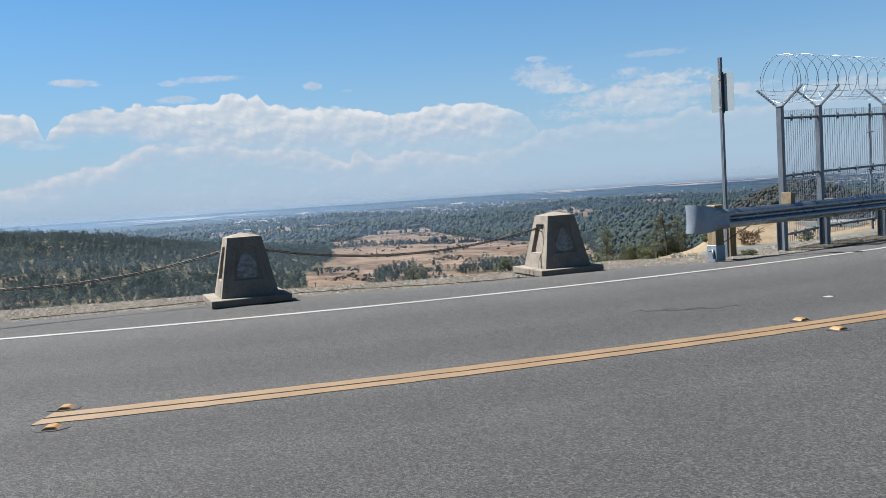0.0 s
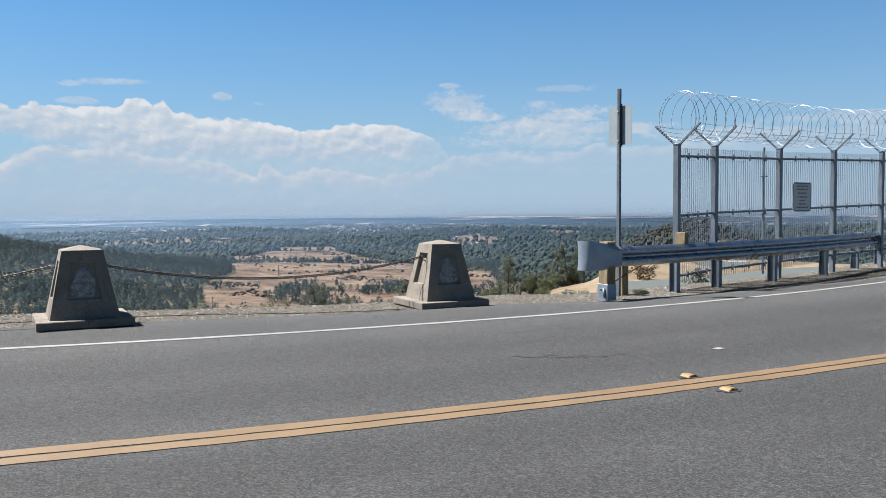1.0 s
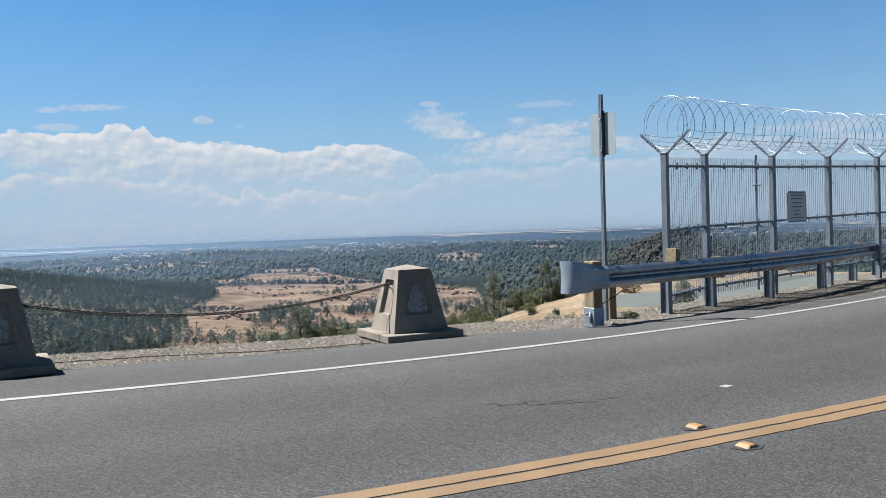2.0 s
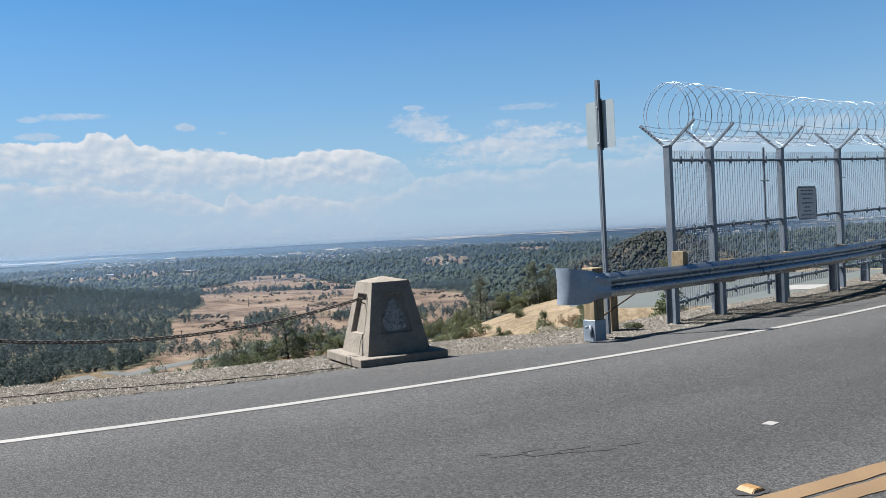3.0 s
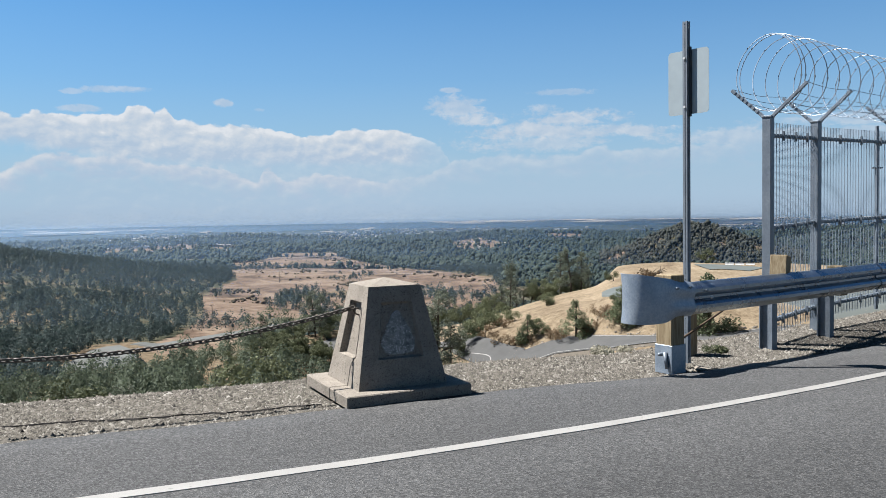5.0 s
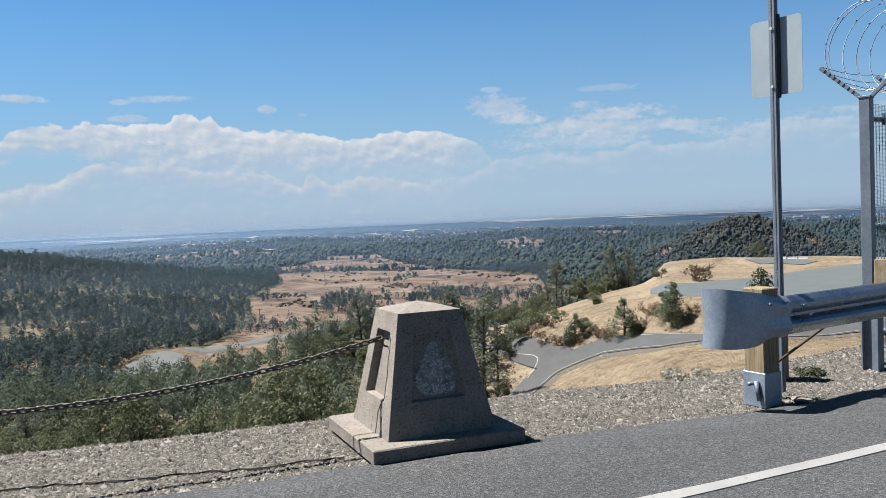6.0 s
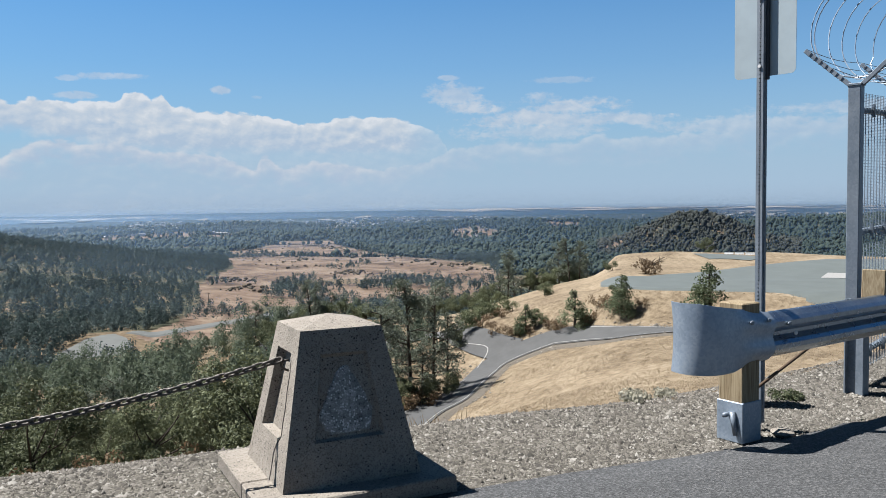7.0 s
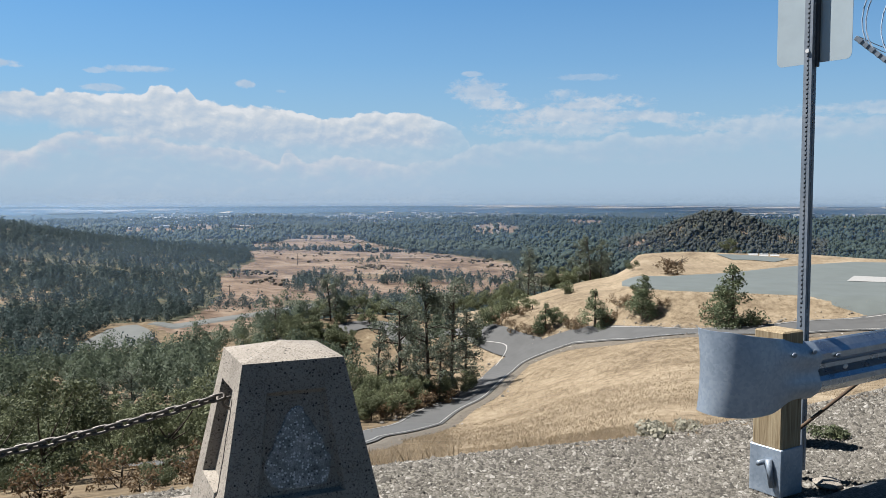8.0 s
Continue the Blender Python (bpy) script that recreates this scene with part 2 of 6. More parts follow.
def mat_concrete(name="aggregate_concrete", tint=1.0):
    m, g = material(name)
    p = here(g)
    wobble = g.noise(p, 90.0, 2.0, 0.6)
    rough_at = g.vec("ADD", p, g.add("ShaderNodeCombineXYZ", i0=g.math("MULTIPLY", wobble, 0.012), i1=g.math("MULTIPLY", wobble, -0.010), i2=g.math("MULTIPLY", wobble, 0.011)).outputs[0])
    spot = g.add("ShaderNodeSeparateColor", i0=g.voronoi(rough_at, 78.0, out=1)).outputs
    size = g.voronoi(rough_at, 78.0)
    sand = g.noise(p, 320.0, 2.0, 0.6)
    big = g.noise(p, 4.0, 5.0, 0.6)
    base = g.ramp(g.math("ADD", g.math("MULTIPLY", sand, 0.5), g.math("MULTIPLY", big, 0.5)),
                  [(0.25, (0.120 * tint, 0.106 * tint, 0.089 * tint)), (0.55, (0.218 * tint, 0.195 * tint, 0.166 * tint)), (0.8, (0.320 * tint, 0.290 * tint, 0.250 * tint))])
    pebble = g.math("LESS_THAN", size, 0.36)
    dark = g.math("MULTIPLY", g.math("GREATER_THAN", spot[0], 0.86 if tint < 1.1 else 0.97), pebble)
    pale = g.math("MULTIPLY", g.math("LESS_THAN", spot[0], 0.05), pebble)
    col = g.mix(g.math("MULTIPLY", dark, 0.9), base, rgb(0.019, 0.017, 0.017))
    grit = g.add("ShaderNodeSeparateColor", i0=g.voronoi(p, 190.0, out=1)).outputs[0]
    col = g.mix(g.math("MULTIPLY", g.math("GREATER_THAN", grit, 0.76 if tint < 1.1 else 0.9), 0.45), col, rgb(0.036, 0.029, 0.023))
    col = g.mix(g.math("MULTIPLY", pale, 0.6), col, rgb(0.279, 0.257, 0.230))
    col = g.mix(g.math("MULTIPLY", g.smooth(g.noise(p, 7.0, 4.0, 0.6, 0.4), 0.60, 0.75), 0.35), col, rgb(0.070, 0.061, 0.051))
    height = g.math("ADD", g.math("MULTIPLY", sand, 0.5), g.math("MULTIPLY", size, 0.6))
    finish(g, col, 0.9, 0.0, height, 0.6, 0.006, 0.25)
    return m


def mat_scar():
    m, g = material("torn_off_mortar")
    p = here(g)
    chip = g.add("ShaderNodeSeparateColor", i0=g.voronoi(p, 85.0, out=1)).outputs
    near = g.math("LESS_THAN", g.voronoi(p, 85.0), 0.42)
    base = g.ramp(g.math("ADD", g.math("MULTIPLY", g.noise(p, 14.0, 6.0, 0.7), 0.6), g.math("MULTIPLY", g.noise(p, 150.0, 3.0, 0.7), 0.4)), [(0.36, (0.105, 0.107, 0.104)), (0.50, (0.205, 0.207, 0.200)), (0.62, (0.385, 0.385, 0.375))])
    col = g.mix(g.math("MULTIPLY", g.math("MULTIPLY", g.math("GREATER_THAN", chip[0], 0.66), near), 0.8), base, rgb(0.56, 0.56, 0.545))
    col = g.mix(g.math("MULTIPLY", g.math("MULTIPLY", g.math("LESS_THAN", chip[0], 0.13), near), 0.8), col, rgb(0.062, 0.060, 0.058))
    finish(g, col, 0.9, 0.0, g.noise(p, 60.0, 5.0, 0.7), 0.7, 0.012, 0.25)
    return m


def mat_galvanised(name="galvanised_steel", tone=0.46, rough=0.42, metal=0.75):
    m, g = material(name)
    p = here(g)
    spangle = g.add("ShaderNodeSeparateColor", i0=g.voronoi(p, 60.0, out=1)).outputs[0]
    cloud = g.noise(p, 5.0, 5.0, 0.6)
    t = g.math("ADD", g.math("MULTIPLY", spangle, 0.25), g.math("MULTIPLY", cloud, 0.75))
    col = g.ramp(t, [(0.25, (tone * .62, tone * .77, tone * .95)), (0.55, (tone * .84, tone * 1.0, tone * 1.20)), (0.8, (tone * 1.05, tone * 1.2, tone * 1.36))])
    r = g.math("ADD", rough, g.math("MULTIPLY", g.math("SUBTRACT", cloud, 0.5), 0.35))
    finish(g, col, r, metal, g.noise(p, 22.0, 3.0, 0.5), 0.08, 0.004, 0.5)
    return m


def mat_plain(name, colour, rough=0.6, metal=0.0, vary=0.25, scale=18.0):
    m, g = material(name)
    p = here(g)
    n = g.noise(p, scale, 5.0, 0.6)
    col = g.mix(1.0, rgb(*colour), g.ramp(n, [(0.25, 1 - vary), (0.75, 1 + vary)]), "MULTIPLY")
    finish(g, col, rough, metal, n, 0.25, 0.004)
    return m


def mat_wood():
    m, g = material("weathered_post_wood")
    p = local(g)
    grain_at = g.vec("MULTIPLY", p, (26.0, 26.0, 1.6))
    ring = g.noise(grain_at, 1.6, 5.0, 0.6, 1.2)
    fine = g.noise(g.vec("MULTIPLY", p, (140.0, 140.0, 4.0)), 1.0, 3.0, 0.6)
    t = g.math("ADD", g.math("MULTIPLY", ring, 0.65), g.math("MULTIPLY", fine, 0.35))
    col = g.ramp(t, [(0.28, (0.055, 0.038, 0.021)), (0.42, (0.150, 0.112, 0.066)), (0.58, (0.235, 0.190, 0.122)), (0.8, (0.290, 0.250, 0.176))])
    finish(g, col, 0.85, 0.0, t, 0.5, 0.006, 0.25)
    return m


def mat_ground():
    """Bare soil, dry grass, brown meadow, gravel; the fields on the mesh say where each lies."""
    m, g = material("hill_ground")
    p = here(g)

    def field(name):
        n = g.add("ShaderNodeAttribute")
        n.attribute_name = name
        return n.outputs["Fac"]

    soil = g.ramp(g.noise(p, 0.35, 6.0, 0.65), [(0.3, (0.046, 0.036, 0.022)), (0.5, (0.092, 0.069, 0.044)), (0.7, (0.151, 0.120, 0.076))])
    tuft = g.noise(p, 0.9, 9.0, 0.80)
    wide = g.noise(p, 0.09, 4.0, 0.6, 0.5)
    dry = g.ramp(g.math("ADD", g.math("MULTIPLY", tuft, 0.65), g.math("MULTIPLY", wide, 0.35)),
                 [(0.36, (0.048, 0.035, 0.023)), (0.44, (0.108, 0.083, 0.055)), (0.53, (0.166, 0.132, 0.090)), (0.64, (0.236, 0.196, 0.142))])
    meadow = g.ramp(g.math("ADD", g.math("MULTIPLY", g.noise(p, 0.028, 8.0, 0.74, 0.6), 0.82), g.math("MULTIPLY", g.noise(g.vec("MULTIPLY", p, (0.10, 0.14, 0.1)), 1.0, 5.0, 0.65), 0.18)),
                    [(0.40, (0.043, 0.031, 0.022)), (0.48, (0.093, 0.065, 0.047)), (0.55, (0.131, 0.098, 0.072)), (0.67, (0.181, 0.146, 0.112))])
    floor = g.ramp(g.noise(p, 0.03, 6.0, 0.68), [(0.38, (0.026, 0.031, 0.021)), (0.52, (0.052, 0.050, 0.031)), (0.64, (0.146, 0.107, 0.073))])
    # far plain: blue-grey of the distant haze is mixed into its colour
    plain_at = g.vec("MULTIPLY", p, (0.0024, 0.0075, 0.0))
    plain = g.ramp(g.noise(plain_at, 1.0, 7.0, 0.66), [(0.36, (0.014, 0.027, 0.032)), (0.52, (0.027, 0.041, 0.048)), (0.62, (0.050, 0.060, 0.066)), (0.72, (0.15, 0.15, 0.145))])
    stone = g.add("ShaderNodeSeparateColor", i0=g.voronoi(p, 60.0, out=1)).outputs[0]
    gravel = g.ramp(g.math("ADD", g.math("MULTIPLY", stone, 0.6), g.math("MULTIPLY", g.noise(p, 6.0, 4.0, 0.6), 0.4)),
                    [(0.2, (0.040, 0.037, 0.031)), (0.5, (0.082, 0.076, 0.064)), (0.8, (0.140, 0.131, 0.112))])
    rag = g.math("MULTIPLY", g.math("SUBTRACT", g.noise(p, 0.16, 6.0, 0.7), 0.5), 1.1)
    near_rag = g.math("MULTIPLY", g.math("SUBTRACT", g.noise(p, 2.2, 5.0, 0.7), 0.5), 0.8)
    col = g.mix(g.smooth(g.math("ADD", field("woods"), rag), 0.4, 0.6), soil, floor)
    col = g.mix(g.smooth(g.math("ADD", field("grass"), rag), 0.4, 0.6), col, dry)
    col = g.mix(g.smooth(g.math("ADD", field("meadow"), rag), 0.4, 0.6), col, meadow)
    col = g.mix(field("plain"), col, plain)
    col = g.mix(g.smooth(g.math("ADD", field("gravel"), near_rag), 0.42, 0.58), col, gravel)
    height = g.math("ADD", g.math("MULTIPLY", tuft, 0.5), g.math("MULTIPLY", g.voronoi(p, 60.0), 0.10))
    finish(g, col, 0.95, 0.0, height, 0.5, 0.12, 0.1)
    return m


def mat_stones():
    m, g = material("crushed_stone")
    isle = g.add("ShaderNodeNewGeometry").outputs["Random Per Island"]
    p = here(g)
    col = g.ramp(isle, [(0.0, (0.034, 0.032, 0.028)), (0.25, (0.060, 0.055, 0.048)), (0.6, (0.099, 0.091, 0.079)), (0.88, (0.146, 0.136, 0.120)), (1.0, (0.230, 0.221, 0.202))])
    n = g.noise(p, 90.0, 4.0, 0.6)
    col = g.mix(1.0, col, g.ramp(n, [(0.3, 0.8), (0.7, 1.12)]), "MULTIPLY")
    finish(g, col, 0.92, 0.0, n, 0.4, 0.004, 0.2)
    return m


def mat_leaf(name, dark, light, island=True, thinness=0.35):
    m, g = material(name)
    geo = g.add("ShaderNodeNewGeometry").outputs["Random Per Island"]
    one = g.add("ShaderNodeObjectInfo").outputs["Random"]
    t = g.math("ADD", g.math("MULTIPLY", geo, 0.5), g.math("MULTIPLY", one, 0.5))
    patch = g.smooth(g.noise(here(g), 0.03, 5.0, 0.65), 0.32, 0.68)
    t = g.math("ADD", g.math("MULTIPLY", t, 0.66), g.math("MULTIPLY", patch, 0.34)) if island else t
    col = g.ramp(t, [(0.1, dark), (0.9, light)])
    b = g.add("ShaderNodeBsdfPrincipled", base_color=col, roughness=0.75)
    g.plug(b, "Specular IOR Level", 0.25)
    thin = g.add("ShaderNodeBsdfTranslucent", color=col)
    mixed = g.add("ShaderNodeMixShader", i0=thinness, i1=b.outputs[0], i2=thin.outputs[0])
    out = g.add("ShaderNodeOutputMaterial")
    g.links.new(mixed.outputs[0], out.inputs[0])
    return m


ASPHALT = mat_asphalt()
WHITE_PAINT = mat_paint("white_road_paint", (0.216, 0.213, 0.203), 0.6)
YOUNG_PINE = mat_leaf("young_pine_needles", (0.041, 0.060, 0.031), (0.129, 0.153, 0.088))
VALLEY_PAVING = mat_plain("valley_paving", (0.067, 0.071, 0.067), 0.9, 0.0, 0.15, 0.2)
YELLOW_PAINT = mat_paint("yellow_road_paint", (0.148, 0.097, 0.050), 0.7)
CONCRETE = mat_concrete()
SLAB = mat_concrete("smooth_concrete", 0.96)
SCAR = mat_scar()
GALV = mat_galvanised("galvanised_steel", 0.31, 0.52, 0.58)
GALV_DULL = mat_galvanised("weathered_galvanised_steel", 0.175, 0.5, 0.30)
TUBE = mat_galvanised("perforated_tube_steel", 0.15, 0.55, 0.15)
# galvanised steel coloured near black to imitate shade on the sign's sleeve
SHADED_STEEL = mat_galvanised("dark_stained_steel", 0.035, 0.6, 0.2)
BEAM = mat_galvanised("guard_rail_steel", 0.29, 0.30, 0.92)
RAZOR = mat_galvanised("razor_wire_steel", 0.36, 0.40, 0.45)
CHAIN = mat_plain("dull_chain_steel", (0.070, 0.062, 0.055), 0.5, 0.45, 0.3, 60.0)
BLACK = mat_plain("dark_crevice", (0.010, 0.009, 0.009), 0.9, 0.0, 0.2)
RUST = mat_plain("rusty_cable", (0.070, 0.046, 0.029), 0.8, 0.3, 0.3, 50.0)
SIGN_BACK = mat_plain("bare_aluminium", (0.275, 0.325, 0.350), 0.5, 0.25, 0.08, 6.0)
SIGN_WHITE = mat_plain("white_sign_face", (0.454, 0.462, 0.462), 0.5, 0.0, 0.08, 8.0)
LETTER = mat_plain("dark_lettering", (0.069, 0.073, 0.077), 0.6, 0.0, 0.1)
REFLECTOR = mat_plain("white_reflector", (0.456, 0.456, 0.456), 0.3, 0.0, 0.05)
AMBER = mat_plain("amber_marker", (0.206, 0.118, 0.044), 0.5, 0.0, 0.25, 40.0)
WOOD = mat_wood()
GROUND = mat_ground()
STONE = mat_stones()
BARK = mat_plain("tree_bark", (0.046, 0.037, 0.028), 0.95, 0.0, 0.35, 6.0)
OAK = mat_leaf("oak_leaves", (0.037, 0.048, 0.025), (0.150, 0.165, 0.090), True, 0.30)
PINE = mat_leaf("grey_pine_needles", (0.060, 0.074, 0.052), (0.170, 0.190, 0.146))
MIDWOOD = mat_leaf("slope_foliage", (0.030, 0.044, 0.028), (0.100, 0.124, 0.084))
DRYLEAF = mat_leaf("dry_brush_twigs", (0.073, 0.047, 0.026), (0.175, 0.124, 0.073))
# bluer than the near leaves: part of the valley haze is in this colour
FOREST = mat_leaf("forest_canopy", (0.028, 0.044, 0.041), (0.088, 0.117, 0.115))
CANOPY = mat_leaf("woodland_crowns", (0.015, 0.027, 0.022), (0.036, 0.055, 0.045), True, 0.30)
# brownish scrub, its colour lifted and blued to imitate haze
SCRUB = mat_leaf("scrub_oak_crowns", (0.021, 0.027, 0.023), (0.054, 0.057, 0.049), True, 0.25)
BRUSH = mat_leaf("meadow_brush_leaves", (0.030, 0.030, 0.018), (0.115, 0.080, 0.050), True, 0.15)
FIELD = mat_plain("stubble_fields", (0.30, 0.265, 0.225), 0.95, 0.0, 0.35, 0.004)
WIRE = mat_galvanised("dark_mesh_wire", 0.22, 0.6, 0.3)
PALE = mat_leaf("pale_dry_plant", (0.205, 0.196, 0.146), (0.350, 0.334, 0.275))
STRAW = mat_leaf("dry_grass_blades", (0.145, 0.109, 0.068), (0.325, 0.265, 0.186), True, 0.5)
TAR = mat_plain("dark_tar_stain", (0.024, 0.024, 0.025), 0.85, 0.0, 0.3, 30.0)
ROOF = mat_plain("pale_roofs", (0.27, 0.265, 0.26), 0.7, 0.0, 0.25, 0.02)
CURB = mat_plain("light_gravel_verge", (0.072, 0.061, 0.047), 0.9, 0.0, 0.3, 2.0)
PAD = mat_plain("grey_green_paving", (0.064, 0.075, 0.073), 0.9, 0.0, 0.12, 0.25)
LOWROAD = mat_plain("pale_worn_asphalt", (0.050, 0.051, 0.051), 0.9, 0.0, 0.15, 0.5)


# ---- mesh helpers ----
def part(name, bm, mat, parent=None, label="", smooth=False):
    """Links a bmesh as one mesh object under a thing."""
    me = bpy.data.meshes.new(name)
    bmesh.ops.recalc_face_normals(bm, faces=bm.faces)
    bm.to_mesh(me)
    bm.free()
    if smooth:
        me.polygons.foreach_set("use_smooth", [True] * len(me.polygons))
    me.materials.append(mat)
    ob = new(name, me)
    ob.parent = parent
    return tagged(ob, label)


def sheet(name, verts, faces, mat, parent=None, smooth=False):
    me = bpy.data.meshes.new(name)
    me.from_pydata(verts, [], faces)
    if smooth:
        me.polygons.foreach_set("use_smooth", [True] * len(me.polygons))
    me.materials.append(mat)
    me.update()
    ob = new(name, me)
    ob.parent = parent
    return ob


def box(bm, m, sx, sy, sz, bevel=0.0):
    """A box of the given full sizes at the pose m, with eased edges."""
    made = bmesh.ops.create_cube(bm, size=1.0, matrix=m @ Matrix.Diagonal((sx, sy, sz, 1)))["verts"]
    if bevel:
        edges = list({e for v in made for e in v.link_edges})
        bmesh.ops.bevel(bm, geom=edges, offset=bevel, segments=1, affect="EDGES")


def tube(bm, points, radii, sides=6, caps=True):
    """A tube along the points, with a radius for each."""
    points = [Vector(p) for p in points]
    rings, up = [], None
    for i, p in enumerate(points):
        way = (points[min(i + 1, len(points) - 1)] - points[max(i - 1, 0)]).normalized()
        if up is None:
            up = way.orthogonal().normalized()
        up = (up - way * up.dot(way)).normalized()
        side = way.cross(up)
        r = radii[i] if isinstance(radii, (list, tuple)) else radii
        rings.append([bm.verts.new(p + (up * math.cos(2 * math.pi * k / sides) + side * math.sin(2 * math.pi * k / sides)) * r) for k in range(sides)])
    for a, b in zip(rings, rings[1:]):
        for k in range(sides):
            bm.faces.new((a[k], a[(k + 1) % sides], b[(k + 1) % sides], b[k]))
    if caps:
        bm.faces.new(rings[0][::-1])
        bm.faces.new(rings[-1])


def thing(name, label, category, group="", at=None, kind=""):
    ob = new(name)
    ob.empty_display_size = 0.1
    if at is not None:
        ob.matrix_basis = at
    return tagged(ob, label, category, group, kind)


# ---- the lie of the land ----
EDGE_LEFT, EDGE_RIGHT = -18.0, 24.0


def bow(x, c0, c1, c2):
    """A shallow parabola that runs on straight past both ends of the bend."""
    xc = np.clip(x, EDGE_LEFT, EDGE_RIGHT)
    return c0 + c1 * xc + c2 * xc * xc + (x - xc) * (c1 + 2 * c2 * xc)


def y_white(x):
    xc = np.clip(x, -12.0, 24.0)
    return bow(x, 10.709, 0.3052, 0.01604) + 0.00011 * xc ** 3


def y_yellow(x):
    return bow(x, 6.478, 0.2863, 0.01365)


def y_near(x):
    return bow(x, -3.2, 0.24, 0.006)


def y_pave(x):
    return bow(x, 12.12, 0.31, 0.0115)


def y_brink(x):
    return bow(x, 13.45, 0.30, 0.022)


def ease(t):
    t = np.clip(t, 0.0, 1.0)
    return t * t * (3 - 2 * t)


def verge_z(x):
    """The shoulder falls gently from the bollards to the guard rail."""
    return -0.035 + 0.040 * ease((1.0 - x) / 4.0) - 0.055 * ease((x - 2.6) / 1.6)


def road_z(x, y):
    """The nearly level road, meeting the shoulder past its edge line."""
    yy, yw, yp = y_yellow(x), y_white(x), y_pave(x)
    z = -0.05 + 0.012 * ease((y - yy) / (yw - yy))
    return z + (verge_z(x) + 0.038) * ease((y - yw) / np.maximum(yp - yw, 0.2))


EYE = (2.0, 9.0)


def spot(az, d):
    """A place by bearing in degrees and distance from the overlook."""
    return EYE[0] + d * math.sin(radians(az)), EYE[1] + d * math.cos(radians(az))


def polar(x, y):
    return np.degrees(np.arctan2(x - EYE[0], y - EYE[1])), np.hypot(x - EYE[0], y - EYE[1])


def mound(x, y, az, d, rx, ry, height):
    cx, cy = spot(az, d)
    a = radians(az)
    u = (x - cx) * math.cos(a) - (y - cy) * math.sin(a)
    v = (x - cx) * math.sin(a) + (y - cy) * math.cos(a)
    return height * np.exp(-(u / rx) ** 2 - (v / ry) ** 2)


def wavy(x, y, scale, seed=0.0):
    """Cheap rolling ground: a few sines at odd bearings, from -1 to 1."""
    total = 0.0
    for k, (a, b, c) in enumerate(((1.0, 0.35, 0.0), (-0.6, 1.1, 1.7), (1.7, -0.9, 4.1), (0.4, 2.3, 2.6), (-2.6, 0.7, 0.9))):
        total = total + np.sin((a * x + b * y) / scale + c + seed) / (1.0 + 0.6 * k)
    return total / 2.6


LEFT_D = (0, 5, 12, 30, 60, 100, 125, 160, 200, 250, 292, 330, 420, 600, 1000, 3500, 4900)
LEFT_Z = (0, -0.3, -2.6, -8.5, -17, -26, -28.5, -33, -41, -47, -49.8, -52, -59, -60, -61, -59, -53)
RIGHT_D = (0, 5, 12, 30, 60, 100, 134, 156, 175, 250, 300, 420, 600, 1000, 3500, 4900)
RIGHT_Z = (0, -0.3, -2.3, -7.2, -14, -18.3, -19, -15.2, -15, -15.5, -30, -58, -60, -61, -59, -53)
HILL_AZ = (-4, 0, 3, 6.1, 8.4, 10.8, 13.1, 15.9, 18.5)
HILL_W = (0, 0.16, 0.36, 0.51, 0.635, 0.75, 0.843, 0.915, 1.0)


def gz(x, y):
    """Height of the ground."""
    x, y = np.asarray(x, float), np.asarray(y, float)
    az, d = polar(x, y)
    past = y - y_brink(x)
    low = np.interp(d, LEFT_D, LEFT_Z)
    high = np.interp(d, RIGHT_D, RIGHT_Z)
    near_w = ease((az - 3) / 19)
    far_w = np.interp(az, HILL_AZ, HILL_W)
    w = near_w + (far_w - near_w) * ease((d - 138) / 24)
    w = np.where(az > 60, ease((110 - az) / 50), w)
    z = low + (high - low) * w
    z = z + mound(x, y, -29, 760, 190, 260, 26) + mound(x, y, -42, 900, 300, 300, 30) + mound(x, y, 21.0, 1000, 66, 120, 36) + mound(x, y, 24.6, 1010, 62, 100, 17) + mound(x, y, 36, 1500, 300, 300, 26)
    z = z + mound(x, y, -9.0, 2000, 170, 200, 11) + mound(x, y, 8, 1900, 260, 220, 9) + mound(x, y, -4, 830, 60, 120, 3) + mound(x, y, -3.6, 228, 28, 26, 12) + mound(x, y, -7.5, 205, 22, 18, 5)
    z = z - 13.0 * ease((d - 204) / 46) * ease((17.5 - az) / 3) * far_w * ease((420 - d) / 100)
    basin = ease((az + 27) / 2) * ease((-14.0 - az) / 2) * ease((d - 292) / 8) * ease((372 - d) / 14)
    z = z + (-49.5 - z) * basin
    knoll = ease((az - 15.0) / 2.2) * ease((d - 142) / 7) * ease((252 - d) / 12) * ease((60 - az) / 10)
    z = z + (-14.95 - z) * knoll + mound(x, y, 20.5, 236, 16, 14, 1.6) + mound(x, y, 26.5, 244, 14, 8, 0.8)
    z = z + wavy(x, y, 150.0) * 5.0 * ease((d - 420) / 500) * ease((4300 - d) / 1500)
    z = z + wavy(x, y, 17.0, 2.0) * 0.9 * ease((d - 25) / 60) * ease((330 - d) / 120) * ease((abs(d - 145) - 22) / 20)
    flat = np.where(y > y_pave(x) - 0.05, verge_z(x) - 0.025 + 0.018 * wavy(x, y, 0.9), road_z(x, y) - 0.08)
    out = ease((past + 0.1) / 1.6) * ease((d - 2.5) / 2)
    return flat + (z - flat) * np.where(past > -0.1, out, 0.0)


